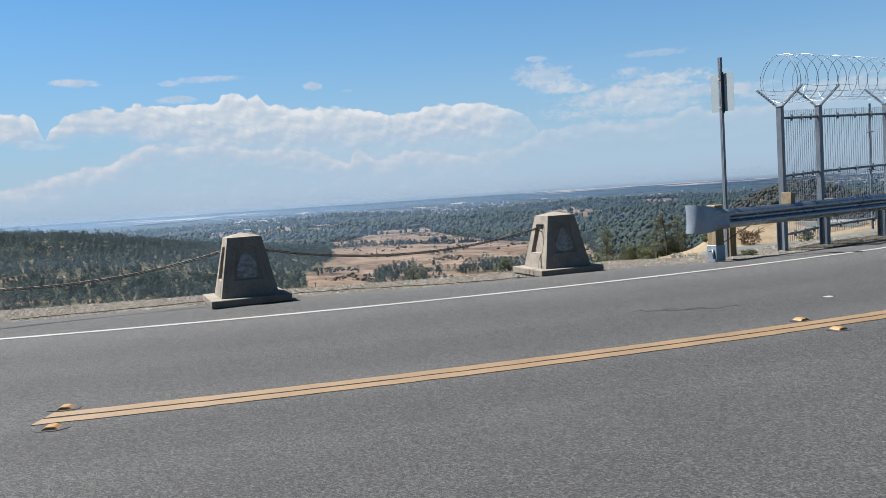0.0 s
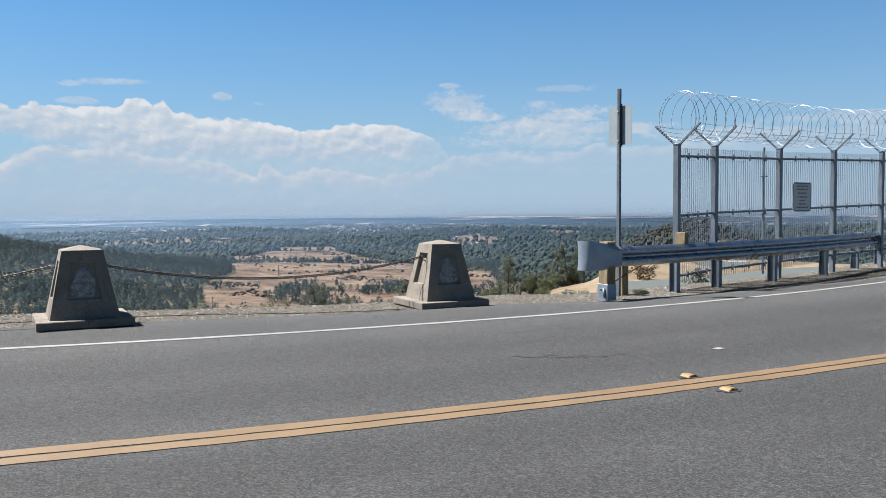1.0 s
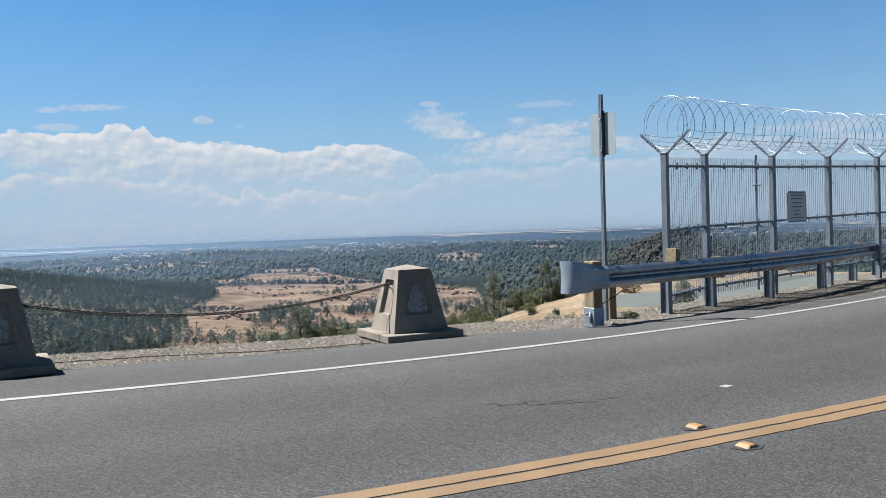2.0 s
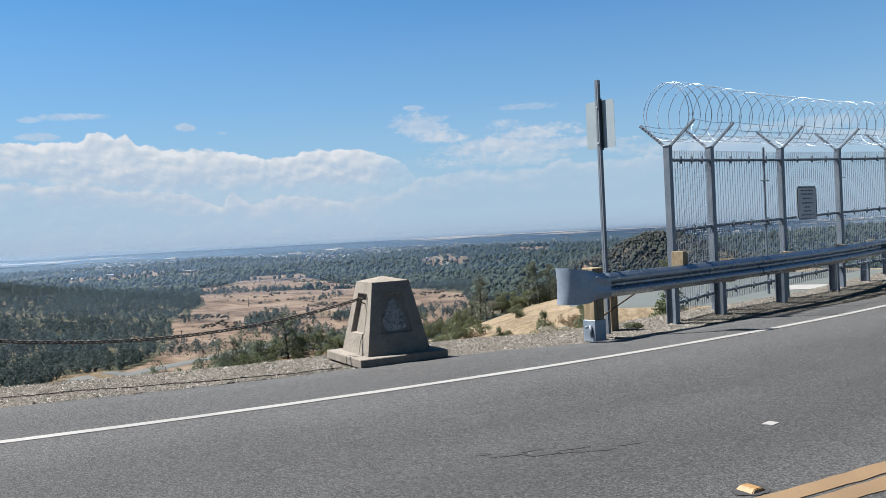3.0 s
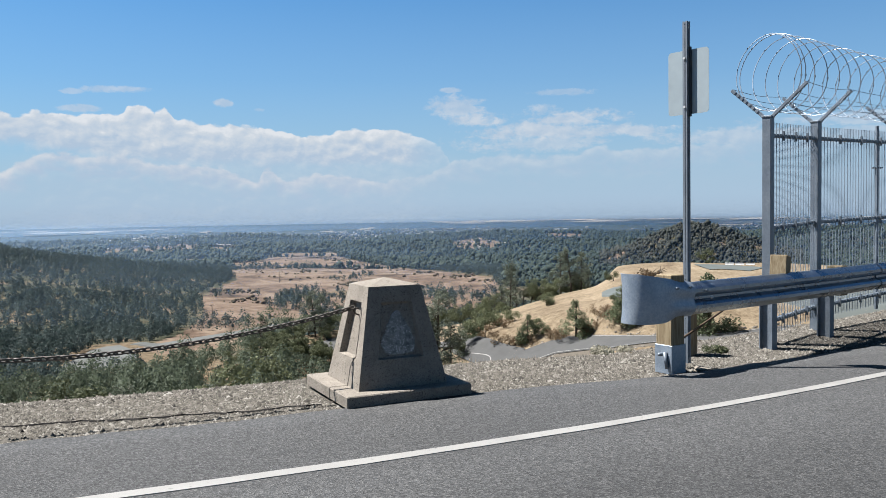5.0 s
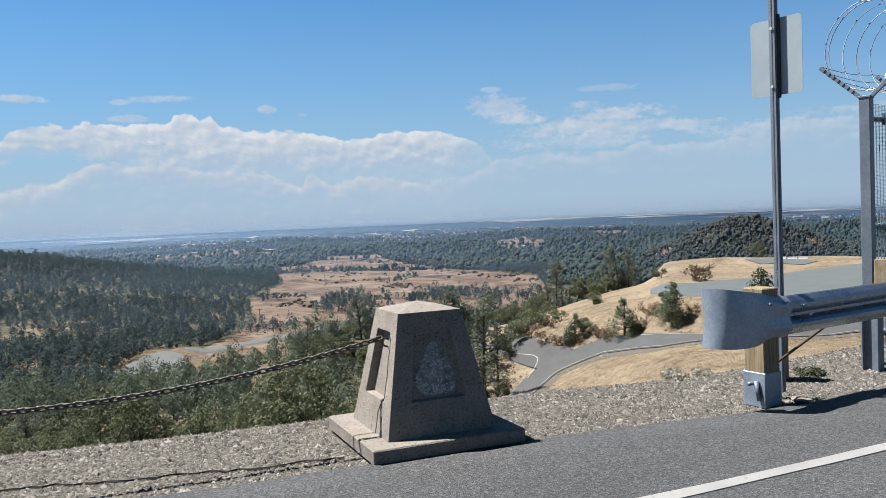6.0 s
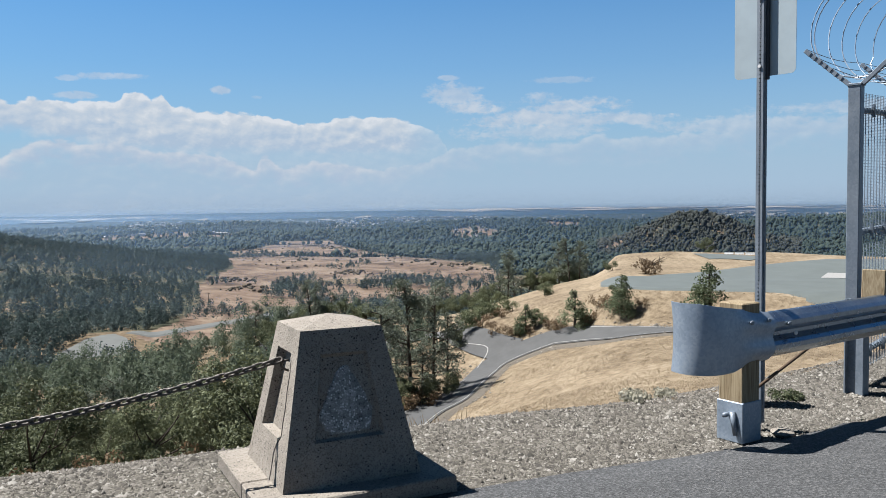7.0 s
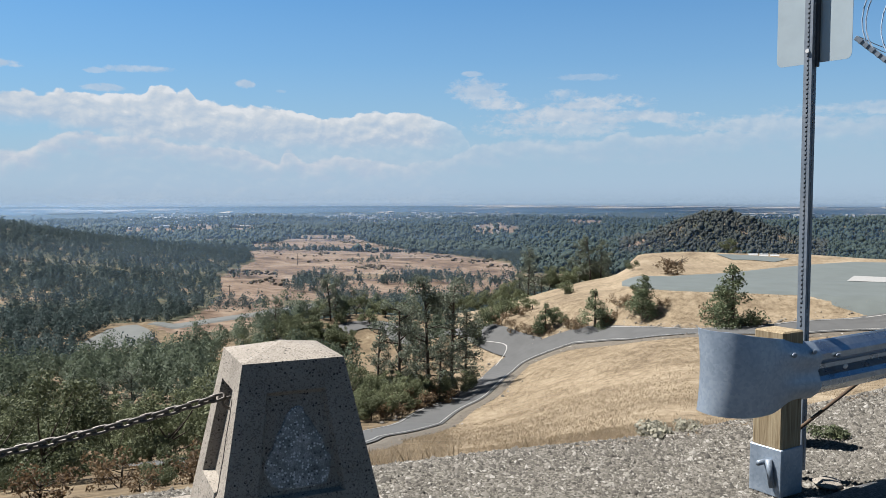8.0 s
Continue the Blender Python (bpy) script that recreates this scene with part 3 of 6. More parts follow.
def inside(x, y, corners):
    """Whether places lie inside a polygon of (bearing, distance) corners."""
    pts = [spot(a, d) for a, d in corners]
    hit = np.zeros(np.shape(x), bool)
    for (x1, y1), (x2, y2) in zip(pts, pts[1:] + pts[:1]):
        cross = ((y1 > y) != (y2 > y)) & (x < (x2 - x1) * (y - y1) / (y2 - y1 + 1e-9) + x1)
        hit ^= cross
    return hit


MEADOW = [(-15.7, 352), (-14.8, 372), (-12.2, 445), (-11.2, 495), (-11.8, 540), (-11.2, 590), (-9.3, 713), (-9.9, 830), (-9.2, 880), (-9.9, 1080), (-8.0, 1100), (-6.8, 1200), (-2.4, 1200), (-0.9, 1080), (1.7, 955), (8.3, 745), (8.7, 630), (7.2, 612), (2.5, 632), (-1.0, 640), (-4.0, 628),
          (-5.8, 612), (-6.7, 560), (-7.4, 500), (-7.4, 400), (-10.5, 345), (-12.8, 328), (-14.6, 325)]
CLEARINGS = [[(-17.8, 1420), (-14.6, 1480), (-11.8, 1450), (-11.2, 1760), (-13.8, 1900), (-16.9, 1820)], [(-10.9, 1480), (-9.2, 1500), (-8.7, 1700), (-10.4, 1760)], [(5.2, 1430), (7.0, 1380), (8.8, 1440), (9.0, 1660), (7.4, 1780), (5.7, 1700)],
             [(-12.9, 1120), (-10.6, 1130), (-10.4, 1235), (-12.6, 1245)], [(16.0, 920), (17.0, 905), (17.6, 985), (16.8, 1010), (16.2, 985)], [(-22, 1750), (-19.6, 1700), (-19.0, 1950), (-21.5, 2050)], [(-3.5, 1850), (-0.5, 1820), (0.2, 2080), (-3.0, 2100)], [(12.0, 1750), (14.2, 1720), (14.6, 1960), (12.4, 2000)]]
FAR_FIELD = [(-7.0, 1210), (-2.2, 1210), (-2.6, 1340), (-6.6, 1350)]


def build_ground():
    rs = [0.15]
    while rs[-1] < 4900:
        rs.append(rs[-1] * (1.035 if rs[-1] < 100 else 1.018))
    azs = np.concatenate([np.arange(-44, 48, 0.46), np.arange(48, 316, 4.0)])
    r, a = np.meshgrid(np.array(rs), np.radians(azs), indexing="ij")
    x, y = 2.0 + r * np.sin(a), 14.2 + r * np.cos(a)
    z = gz(x, y)
    n, k = r.shape
    verts = np.concatenate([[[2.0, 14.2, float(gz(2.0, 14.2))]], np.stack([x, y, z], -1).reshape(-1, 3)])
    faces = [(0, 1 + (j + 1) % k, 1 + j) for j in range(k)]
    for i in range(n - 1):
        a0, b0 = 1 + i * k, 1 + (i + 1) * k
        faces += [(a0 + j, a0 + (j + 1) % k, b0 + (j + 1) % k, b0 + j) for j in range(k)]
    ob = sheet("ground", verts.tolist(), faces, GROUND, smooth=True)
    tagged(ob, "dry hillside falling to a wooded valley and hazy plain", "ground", kind="structure")
    vx, vy = verts[:, 0], verts[:, 1]
    az, d = polar(vx, vy)
    past = vy - y_brink(vx)
    fields = {
        "gravel": np.where(d < 60, ease((0.75 - 0.35 * ease((vx - 2) / 2) - past) / 0.9), 0.0),
        "meadow": (inside(vx, vy, MEADOW) | inside(vx, vy, FAR_FIELD) | np.any([inside(vx, vy, c) for c in CLEARINGS], axis=0)) * 1.0 + 0.7 * ((az > -8) & (az < 9) & (d > 470) & (d < 600)),
        "grass": ease((past - 0.2) / 0.5) * ease((d - 4) / 3) * np.clip(ease((az + 1.5 * ease((60 - d) / 20) * 3 - 3.5) / 3) * ease((330 - d) / 60) + 0.35 * ease((330 - d) / 80), 0, 1),
        "woods": ease((d - 260) / 90) * (1 - ((az > -8) & (az < 9) & (d > 470) & (d < 670))) * (1 - ease((az + 29) / 3) * ease((-11 - az) / 3) * ease((385 - d) / 30)),
        # the haze-blue plain colour comes in with distance
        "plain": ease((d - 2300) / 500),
    }
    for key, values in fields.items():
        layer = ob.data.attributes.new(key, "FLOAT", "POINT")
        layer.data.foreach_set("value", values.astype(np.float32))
    return ob


def ribbon(name, centre, widths, mat, lift, across=2, bank=0.0):
    """A strip laid on the land along (x, y) places; widths: half widths to its left and right."""
    centre = np.array(centre, float)
    tang = np.gradient(centre, axis=0)
    tang /= np.linalg.norm(tang, axis=1, keepdims=True)
    normal = np.stack([-tang[:, 1], tang[:, 0]], -1)
    verts, n = [], len(centre)
    for i in range(n):
        for k in range(across):
            off = -widths[1] + (widths[0] + widths[1]) * k / (across - 1)
            edge = (k == across - 1) - (k == 0)
            q = centre[i] + normal[i] * (off + edge * 2 * bank)
            verts.append((q[0], q[1], float(gz(q[0], q[1])) + lift - max(abs(edge), i < 2) * bank))
    faces = [(i * across + k, i * across + k + 1, (i + 1) * across + k + 1, (i + 1) * across + k) for i in range(n - 1) for k in range(across - 1)]
    return sheet(name, verts, faces, mat)


def strip(name, low, high, x0, x1, lift, mat, step=0.25, rough=0.0, across=2):
    """A strip of road surface between two curves y(x), with a thin turned-down rim."""
    xs = np.arange(x0, x1 + step, step)
    rng = np.random.default_rng(len(name))
    ya, yb = low(xs) + rng.normal(0, 1, len(xs)) * rough, high(xs) + rng.normal(0, 1, len(xs)) * rough
    n = len(xs)
    rows = [ya + (yb - ya) * k / (across - 1) for k in range(across)]
    verts = [(x, y, z) for row in rows for x, y, z in zip(xs, row, road_z(xs, row) + lift)]
    faces = [(k * n + i, k * n + i + 1, (k + 1) * n + i + 1, (k + 1) * n + i) for k in range(across - 1) for i in range(n - 1)]
    rim = len(verts)
    for row in (rows[0], rows[-1]):
        verts += [(x, y, z) for x, y, z in zip(xs, row, road_z(xs, row) + lift - 0.06)]
    far = (across - 1) * n
    faces += [(i + 1, i, rim + i, rim + i + 1) for i in range(n - 1)]
    faces += [(far + i, far + i + 1, rim + n + i + 1, rim + n + i) for i in range(n - 1)]
    return sheet(name, verts, faces, mat, smooth=across > 2)


build_ground()
tagged(strip("road", y_near, y_pave, -70, 60, 0.0, ASPHALT, 0.2, 0.015, 40), "worn grey asphalt road bending along the crest", "road", kind="structure")
edge_line = strip("edge_line", lambda x: y_white(x) - 0.056, lambda x: y_white(x) + 0.056, -70, 60, 0.005, WHITE_PAINT, 0.25, 0.003)
tagged(edge_line, "solid white painted edge line on asphalt", "road marking", kind="structure")
for off in (-0.158, 0.016):
    line = strip("centre_line", lambda x: y_yellow(x) + off, lambda x: y_yellow(x) + off + 0.142, -2.70, 60, 0.005, YELLOW_PAINT, 0.12, 0.005)
    tagged(line, "worn yellow painted centre line on asphalt", "road marking", "double yellow line", "structure")


# ---- pillars ----
PILLAR_TURN = 21.0
PILLARS = [(1.68, 13.22), (-2.77, 11.52), (-7.33, 9.76)]


def quad_lerp(quad, u, v):
    a, b, c, d = quad
    return (a * (1 - u) + b * u) * (1 - v) + (d * (1 - u) + c * u) * v


def build_pillar(at, cracked):
    label = "tapered exposed-aggregate concrete bollard with recessed panels" + (", cracked" if cracked else " by the road")
    top = thing("stone_bollard", label, "bollard", "bollards along the road edge", at)
    b, t, z0, z1, z2 = 0.38, 0.225, 0.05, 0.84, 0.895
    bm = bmesh.new()
    low = [Vector((sx * b, sy * b, z0)) for sx, sy in ((-1, -1), (1, -1), (1, 1), (-1, 1))]
    high = [Vector((sx * t, sy * t, z1)) for sx, sy in ((-1, -1), (1, -1), (1, 1), (-1, 1))]
    vl, vh = [bm.verts.new(v) for v in low], [bm.verts.new(v) for v in high]
    bm.faces.new(vl[::-1])
    apex = bm.verts.new((0, 0, z2))
    panels = []
    for k in range(4):
        j = (k + 1) % 4
        quad = (low[k], low[j], high[j], high[k])
        bm.faces.new((vh[k], vh[j], apex))
        normal = (quad[1] - quad[0]).cross(quad[3] - quad[0]).normalized()
        deep = 0.028 if k in (0, 2) else 0.05
        inner = [quad_lerp(quad, u, v) for u, v in ((0.21, 0.28), (0.79, 0.28), (0.76, 0.84), (0.24, 0.84))]
        wall = [quad_lerp(quad, u, v) - normal * deep for u, v in ((0.235, 0.30), (0.765, 0.30), (0.735, 0.82), (0.265, 0.82))]
        vi, vw = [bm.verts.new(p) for p in inner], [bm.verts.new(p) for p in wall]
        outer = [vl[k], vl[j], vh[j], vh[k]]
        for q in range(4):
            r = (q + 1) % 4
            bm.faces.new((outer[q], outer[r], vi[r], vi[q]))
            bm.faces.new((vi[q], vi[r], vw[r], vw[q]))
        bm.faces.new(vw)
        panels.append((wall, normal))
    edges = [e for e in bm.edges if e.calc_face_angle(0) > 0.25 and len(e.link_faces) == 2]
    bmesh.ops.bevel(bm, geom=edges, offset=0.007, segments=2, affect="EDGES")
    part("body", bm, CONCRETE, top)
    # slab in two pieces
    seam = -0.10 if cracked else 0.16
    for name, y0, y1 in (("base_slab", -0.525, seam - 0.004), ("base_slab", seam + 0.004, 0.525)):
        bm = bmesh.new()
        box(bm, pose(0, (y0 + y1) / 2, 0.002, 0, 0, 0), 1.05, y1 - y0, 0.096, 0.008)
        part(name, bm, SLAB, top)
    # rough mortar left where a plaque was
    wall, normal = panels[0]
    bm = bmesh.new()
    rng = random.Random(7 if cracked else 11)
    ring = []
    for i in range(30):
        a = 2 * math.pi * i / 30 - math.pi / 2
        v = 0.45 + (0.43 if cracked else 0.42) * math.sin(a)
        wide = (0.50 if cracked else 0.46) * (1 - (0.58 if cracked else 0.35) * max(0.0, v - 0.30) / 0.5)
        c = math.cos(a)
        u = 0.5 + math.copysign(abs(c) ** 0.38, c) * wide * rng.uniform(0.88, 1.04)
        ring.append(quad_lerp(wall, min(max(u, 0.03), 0.97), min(max(v + rng.uniform(-0.02, 0.02), 0.04), 0.93)))
    mid = sum(ring, Vector()) / len(ring)
    loops = []
    for f, h in ((1.0, 0.001), (0.95, 0.007), (0.7, 0.009), (0.4, 0.008)):
        loops.append([bm.verts.new(mid + (p - mid) * f + normal * (h + rng.uniform(-0.0015, 0.0015))) for p in ring])
    for p, q in zip(loops, loops[1:]):
        for i in range(30):
            bm.faces.new((p[i], p[(i + 1) % 30], q[(i + 1) % 30], q[i]))
    bm.faces.new(loops[-1])
    part("mortar_patch", bm, SCAR, top, "pale rough mortar where a plaque was")
    # iron eyes for the chain on both flanks
    for k, sx in ((3, -1), (1, 1)):
        wall, normal = panels[k]
        p = quad_lerp(wall, 0.5, 0.84)
        bm = bmesh.new()
        pts = [p + normal * (0.01 + 0.045 * math.sin(a)) + Vector((0, 0, 0.028 * math.cos(a))) for a in [math.pi * i / 10 for i in range(11)]]
        tube(bm, pts, 0.007, 6)
        part("eye_bolt", bm, CHAIN, top, "iron eye for the chain", True)
    if cracked:
        # crack down the flank that faces the chain
        quad = (low[3], low[0], high[0], high[3])
        normal = (quad[1] - quad[0]).cross(quad[3] - quad[0]).normalized()
        path = [(0.80, 0.80), (0.815, 0.70), (0.80, 0.60), (0.815, 0.50), (0.80, 0.40), (0.80, 0.31), (0.70, 0.24), (0.66, 0.17), (0.665, 0.08), (0.655, 0.0)]
        bm = bmesh.new()
        rows = []
        rng = random.Random(3)
        for u, v in path:
            w = rng.uniform(0.004, 0.009)
            rows.append([bm.verts.new(quad_lerp(quad, u + s * w, v) + normal * h) for s, h in ((-1, -0.004), (-1, 0.0022), (1, 0.0022), (1, -0.004))])
        for p, q in zip(rows, rows[1:]):
            for i in range(3):
                bm.faces.new((p[i], p[i + 1], q[i + 1], q[i]))
        part("crack", bm, BLACK, top, "open crack in the concrete")
    return top


def flank_eye(at, side):
    """Where the chain's last link hangs on a bollard's flank."""
    return at @ Vector((side * 0.275, 0.0, 0.660 if side < 0 else 0.640))


pillar_poses = [pose(x, y, z, 0, 0, PILLAR_TURN + turn) for (x, y), z, turn in zip(PILLARS, (0.0, 0.045, 0.055), (0.0, 2.5, -2.0))]
for k, m in enumerate(pillar_poses):
    build_pillar(m, k == 0)

# ---- chains: one link mesh, hung link by link ----
LINK = 0.0495


def link_mesh():
    bm = bmesh.new()
    pts = []
    for i in range(16):
        a = 2 * math.pi * i / 16
        pts.append(Vector((math.cos(a) * 0.012 + (0.0205 if math.cos(a) > 0.01 else -0.021 if math.cos(a) < -0.01 else 0.0), math.sin(a) * 0.0150, 0)))
    n = len(pts)
    rings = []
    for i, p in enumerate(pts):
        way = (pts[(i + 1) % n] - pts[i - 1]).normalized()
        side = Vector((-way.y, way.x, 0))
        rings.append([bm.verts.new(p + (side * math.cos(2 * math.pi * k / 6) + Vector((0, 0, 1)) * math.sin(2 * math.pi * k / 6)) * 0.0074) for k in range(6)])
    for i in range(n):
        a, b = rings[i], rings[(i + 1) % n]
        for k in range(6):
            bm.faces.new((a[k], a[(k + 1) % 6], b[(k + 1) % 6], b[k]))
    me = bpy.data.meshes.new("link")
    bmesh.ops.recalc_face_normals(bm, faces=bm.faces)
    bm.to_mesh(me)
    bm.free()
    me.polygons.foreach_set("use_smooth", [True] * len(me.polygons))
    me.materials.append(CHAIN)
    return me


def hang_chain(a, b, sag, mesh):
    chain = thing("chain", "dull steel link chain slung between concrete bollards", "chain", "chains along the road edge")
    fine = [a.lerp(b, i / 400) - Vector((0, 0, sag * 4 * (i / 400) * (1 - i / 400))) for i in range(401)]
    gone, k = 0.0, 0
    for p, q in zip(fine, fine[1:]):
        gone += (q - p).length
        if gone >= LINK * (k + 0.5):
            way = (q - p).normalized()
            turn = way.to_track_quat("X", "Z").to_matrix().to_4x4()
            ob = new("link", mesh)
            ob.parent = chain
            ob.matrix_basis = Matrix.Translation(p) @ turn @ pose(0, 0, 0, 45 if k % 2 else -45)
            k += 1


link = link_mesh()
hang_chain(flank_eye(pillar_poses[1], 1), flank_eye(pillar_poses[0], -1), 0.23, link)
hang_chain(flank_eye(pillar_poses[2], 1), flank_eye(pillar_poses[1], -1), 0.26, link)

# ---- guard rail with its bull-nosed end ----
RAIL_START, RAIL_AIM, RAIL_BEND = Vector((4.36, 13.90, 0)), radians(29.0), radians(1.4)


def rail_angle(s):
    return RAIL_AIM + RAIL_BEND * max(s, 0.0)


def along_rail(s, out=0.0, z=0.0):
    """A place s metres along the gently bending rail from its end post, out towards the road."""
    a, b = RAIL_AIM, RAIL_BEND
    t = max(s, 0.0)
    p = RAIL_START + Vector(((math.sin(a + b * t) - math.sin(a)) / b, (math.cos(a) - math.cos(a + b * t)) / b, 0))
    p += Vector((math.cos(a), math.sin(a), 0)) * min(s, 0.0)
    th = rail_angle(s)
    return p + Vector((math.sin(th), -math.cos(th), 0)) * out + Vector((0, 0, z))


RAIL_WAY = Vector((math.cos(RAIL_AIM), math.sin(RAIL_AIM), 0))
RAIL_OUT = Vector((math.sin(RAIL_AIM), -math.cos(RAIL_AIM), 0))
RAIL_TURN = math.degrees(RAIL_AIM)


def w_profile():
    """Half-rounded W of the beam: (height, outward) pairs, 0.31 m deep."""
    keys = [(-0.156, 0.000), (-0.150, 0.018), (-0.118, 0.060), (-0.094, 0.081), (-0.062, 0.081), (-0.038, 0.060), (-0.012, 0.006), (0.012, 0.006),
            (0.038, 0.060), (0.062, 0.081), (0.094, 0.081), (0.118, 0.060), (0.150, 0.018), (0.156, 0.000)]
    return keys


def build_rail():
    rail = thing("guard_rail", "galvanised steel W-beam guard rail with rounded end wing", "guard rail", at=Matrix.Translation(along_rail(0)))
    off = -along_rail(0)
    mid = 0.57

    def beam(name, s0, s1, proud):
        bm = bmesh.new()
        rows = []
        for s in np.linspace(s0, s1, 9):
            front = [bm.verts.new(off + along_rail(s, 0.045 + o + proud, mid + h)) for h, o in w_profile()]
            back = [bm.verts.new(off + along_rail(s, 0.045 + o + proud - 0.006, mid + h)) for h, o in w_profile()]
            rows.append(front + back[::-1])
        for p, q in zip(rows, rows[1:]):
            for i in range(len(p)):
                bm.faces.new((p[i], p[(i + 1) % len(p)], q[(i + 1) % len(p)], q[i]))
        bm.faces.new(rows[0])
        bm.faces.new(rows[-1][::-1])
        part(name, bm, BEAM, rail, smooth=False)

    beam("beam", 0.10, 4.1, 0.0)
    beam("beam", 3.8, 8.0, 0.009)
    beam("beam", 7.7, 13.0, 0.0)
    # end wing: a flat plate that flares and curls back round the post
    bm = bmesh.new()
    rows = []
    for i in range(25):
        f = i / 24
        flare = float(ease((f - 0.18) / 0.30))
        run = 0.20 - f * 0.92
        curl = max(0.0, (f - 0.56) / 0.44)
        ang = curl * radians(125)
        if curl > 0:
            base = 0.20 - 0.56 * 0.92
            rad = 0.92 * 0.44 / radians(125)
            run = base - rad * math.sin(ang)
            out = 0.115 - rad * (1 - math.cos(ang))
        else:
            out = 0.115
        dome = 0.028 * (1 - flare)
        row = []
        for h in np.linspace(-1, 1, 9):
            bulge = dome * (1 - abs(2 * abs(h) - 1)) + 0.018 * flare * (1 - h * h)
            tip = -0.035 * (1 - flare) * max(0.0, abs(h) - 0.7) / 0.3
            high, deep = mid + 0.160 + 0.105 * min(1.0, f / 0.75), mid - 0.160 - 0.032 * flare
            hz = deep + (high - deep) * (h + 1) / 2
            row.append((run, out + bulge + tip, hz, ang))
        rows.append(row)
    outer, inner, rim_out, rim_in = [], [], [], []
    for row in rows:
        o, n, ro, ri = [], [], [], []
        for run, out, hz, ang in row:
            p = off + along_rail(run, out, hz)
            back = RAIL_OUT * math.cos(ang) - RAIL_WAY * math.sin(ang)
            o.append(bm.verts.new(p))
            n.append(bm.verts.new(p - back * 0.005))
            ro.append(bm.verts.new(p))
            ri.append(bm.verts.new(p - back * 0.005))
        outer.append(o)
        inner.append(n)
        rim_out.append(ro)
        rim_in.append(ri)
    for a, b in zip(range(24), range(1, 25)):
        for k in range(8):
            bm.faces.new((outer[a][k], outer[a][k + 1], outer[b][k + 1], outer[b][k]))
            bm.faces.new((inner[b][k], inner[b][k + 1], inner[a][k + 1], inner[a][k]))
        bm.faces.new((rim_out[a][8], rim_in[a][8], rim_in[b][8], rim_out[b][8]))
        bm.faces.new((rim_out[b][0], rim_in[b][0], rim_in[a][0], rim_out[a][0]))
    for k in range(8):
        bm.faces.new((rim_out[0][k + 1], rim_out[0][k], rim_in[0][k], rim_in[0][k + 1]))
        bm.faces.new((rim_out[24][k], rim_out[24][k + 1], rim_in[24][k + 1], rim_in[24][k]))
    wing = part("end_wing", bm, GALV, rail, "rounded galvanised end wing", True)
    for s, o, z in ((-0.06, 0.143, 0.69), (0.12, 0.143, 0.69), (0.36, 0.137, 0.645), (0.43, 0.137, 0.575)):
        bm = bmesh.new()
        bmesh.ops.create_uvsphere(bm, u_segments=10, v_segments=6, radius=0.016, matrix=Matrix.Translation(off + along_rail(s, o, z)) @ Matrix.Rotation(radians(RAIL_TURN), 4, "Z") @ Matrix.Diagonal((1.5, 0.5, 0.9, 1)))
        part("bolt", bm, REFLECTOR if s > 0.4 else GALV_DULL, wing, "", True)
    # end post: timber in a steel shoe
    bm = bmesh.new()
    box(bm, Matrix.Translation(off + along_rail(0.0, 0.0, 0.335)) @ Matrix.Rotation(radians(RAIL_TURN), 4, "Z"), 0.18, 0.19, 0.95, 0.008)
    post = part("timber_post", bm, WOOD, rail, "weathered timber end post")
    bm = bmesh.new()
    box(bm, Matrix.Translation(off + along_rail(0.0, 0.0, 0.02)) @ Matrix.Rotation(radians(RAIL_TURN), 4, "Z"), 0.196, 0.206, 0.27, 0.004)
    shoe = part("steel_shoe", bm, GALV, rail, "galvanised steel shoe with a bolt")
    bm = bmesh.new()
    tube(bm, [off + along_rail(-0.09, 0.0, 0.07), off + along_rail(-0.16, 0.0, 0.07)], [0.016, 0.016], 8)
    tube(bm, [off + along_rail(-0.11, 0.03, 0.09), off + along_rail(-0.12, 0.06, -0.06)], [0.02, 0.014], 8)
    part("anchor_bolt", bm, GALV_DULL, shoe, smooth=True)
    bm = bmesh.new()
    tube(bm, [off + along_rail(0.06, -0.03, 0.13), off + along_rail(0.55, 0.02, 0.34), off + along_rail(0.95, 0.05, 0.50)], 0.011, 7)
    part("anchor_cable", bm, RUST, rail, "rusty anchor cable", True)
    # steel posts with timber blocks
    for k, (s, out, tilt) in enumerate(((1.84, -0.185, 9), (3.05, -0.185, 0), (5.0, -0.185, 0), (7.35, -0.185, 0), (9.3, -0.185, 0), (11.3, -0.185, 0))):
        turn = Matrix.Rotation(rail_angle(s), 4, "Z")
        bm = bmesh.new()
        here_at = Matrix.Translation(off + along_rail(s, out, 0.20)) @ turn
        box(bm, here_at, 0.008, 0.14, 0.92)
        for sy in (-1, 1):
            box(bm, here_at @ Matrix.Translation((0, sy * 0.073, 0)), 0.10, 0.010, 0.92)
        part("steel_post", bm, GALV_DULL, rail)
        bm = bmesh.new()
        lift, wide = (0.135, 0.19) if k == 0 else (-0.035, 0.15)
        box(bm, Matrix.Translation(off + along_rail(s, out + 0.14, 0.60 + lift)) @ turn @ pose(0, 0, 0, 0, tilt, 2 * tilt), wide, 0.17, 0.34, 0.006)
        part("timber_block", bm, WOOD, rail)
    return rail


build_rail()
bm = bmesh.new()
box(bm, pose(0, 0, 0.22), 0.15, 0.19, 0.80, 0.008)
stub = part("timber_post", bm, WOOD)
stub.matrix_basis = pose(4.88, 14.86, -0.12, 0, 0, 32)
tagged(stub, "short weathered timber post in gravel behind the rail", "post")

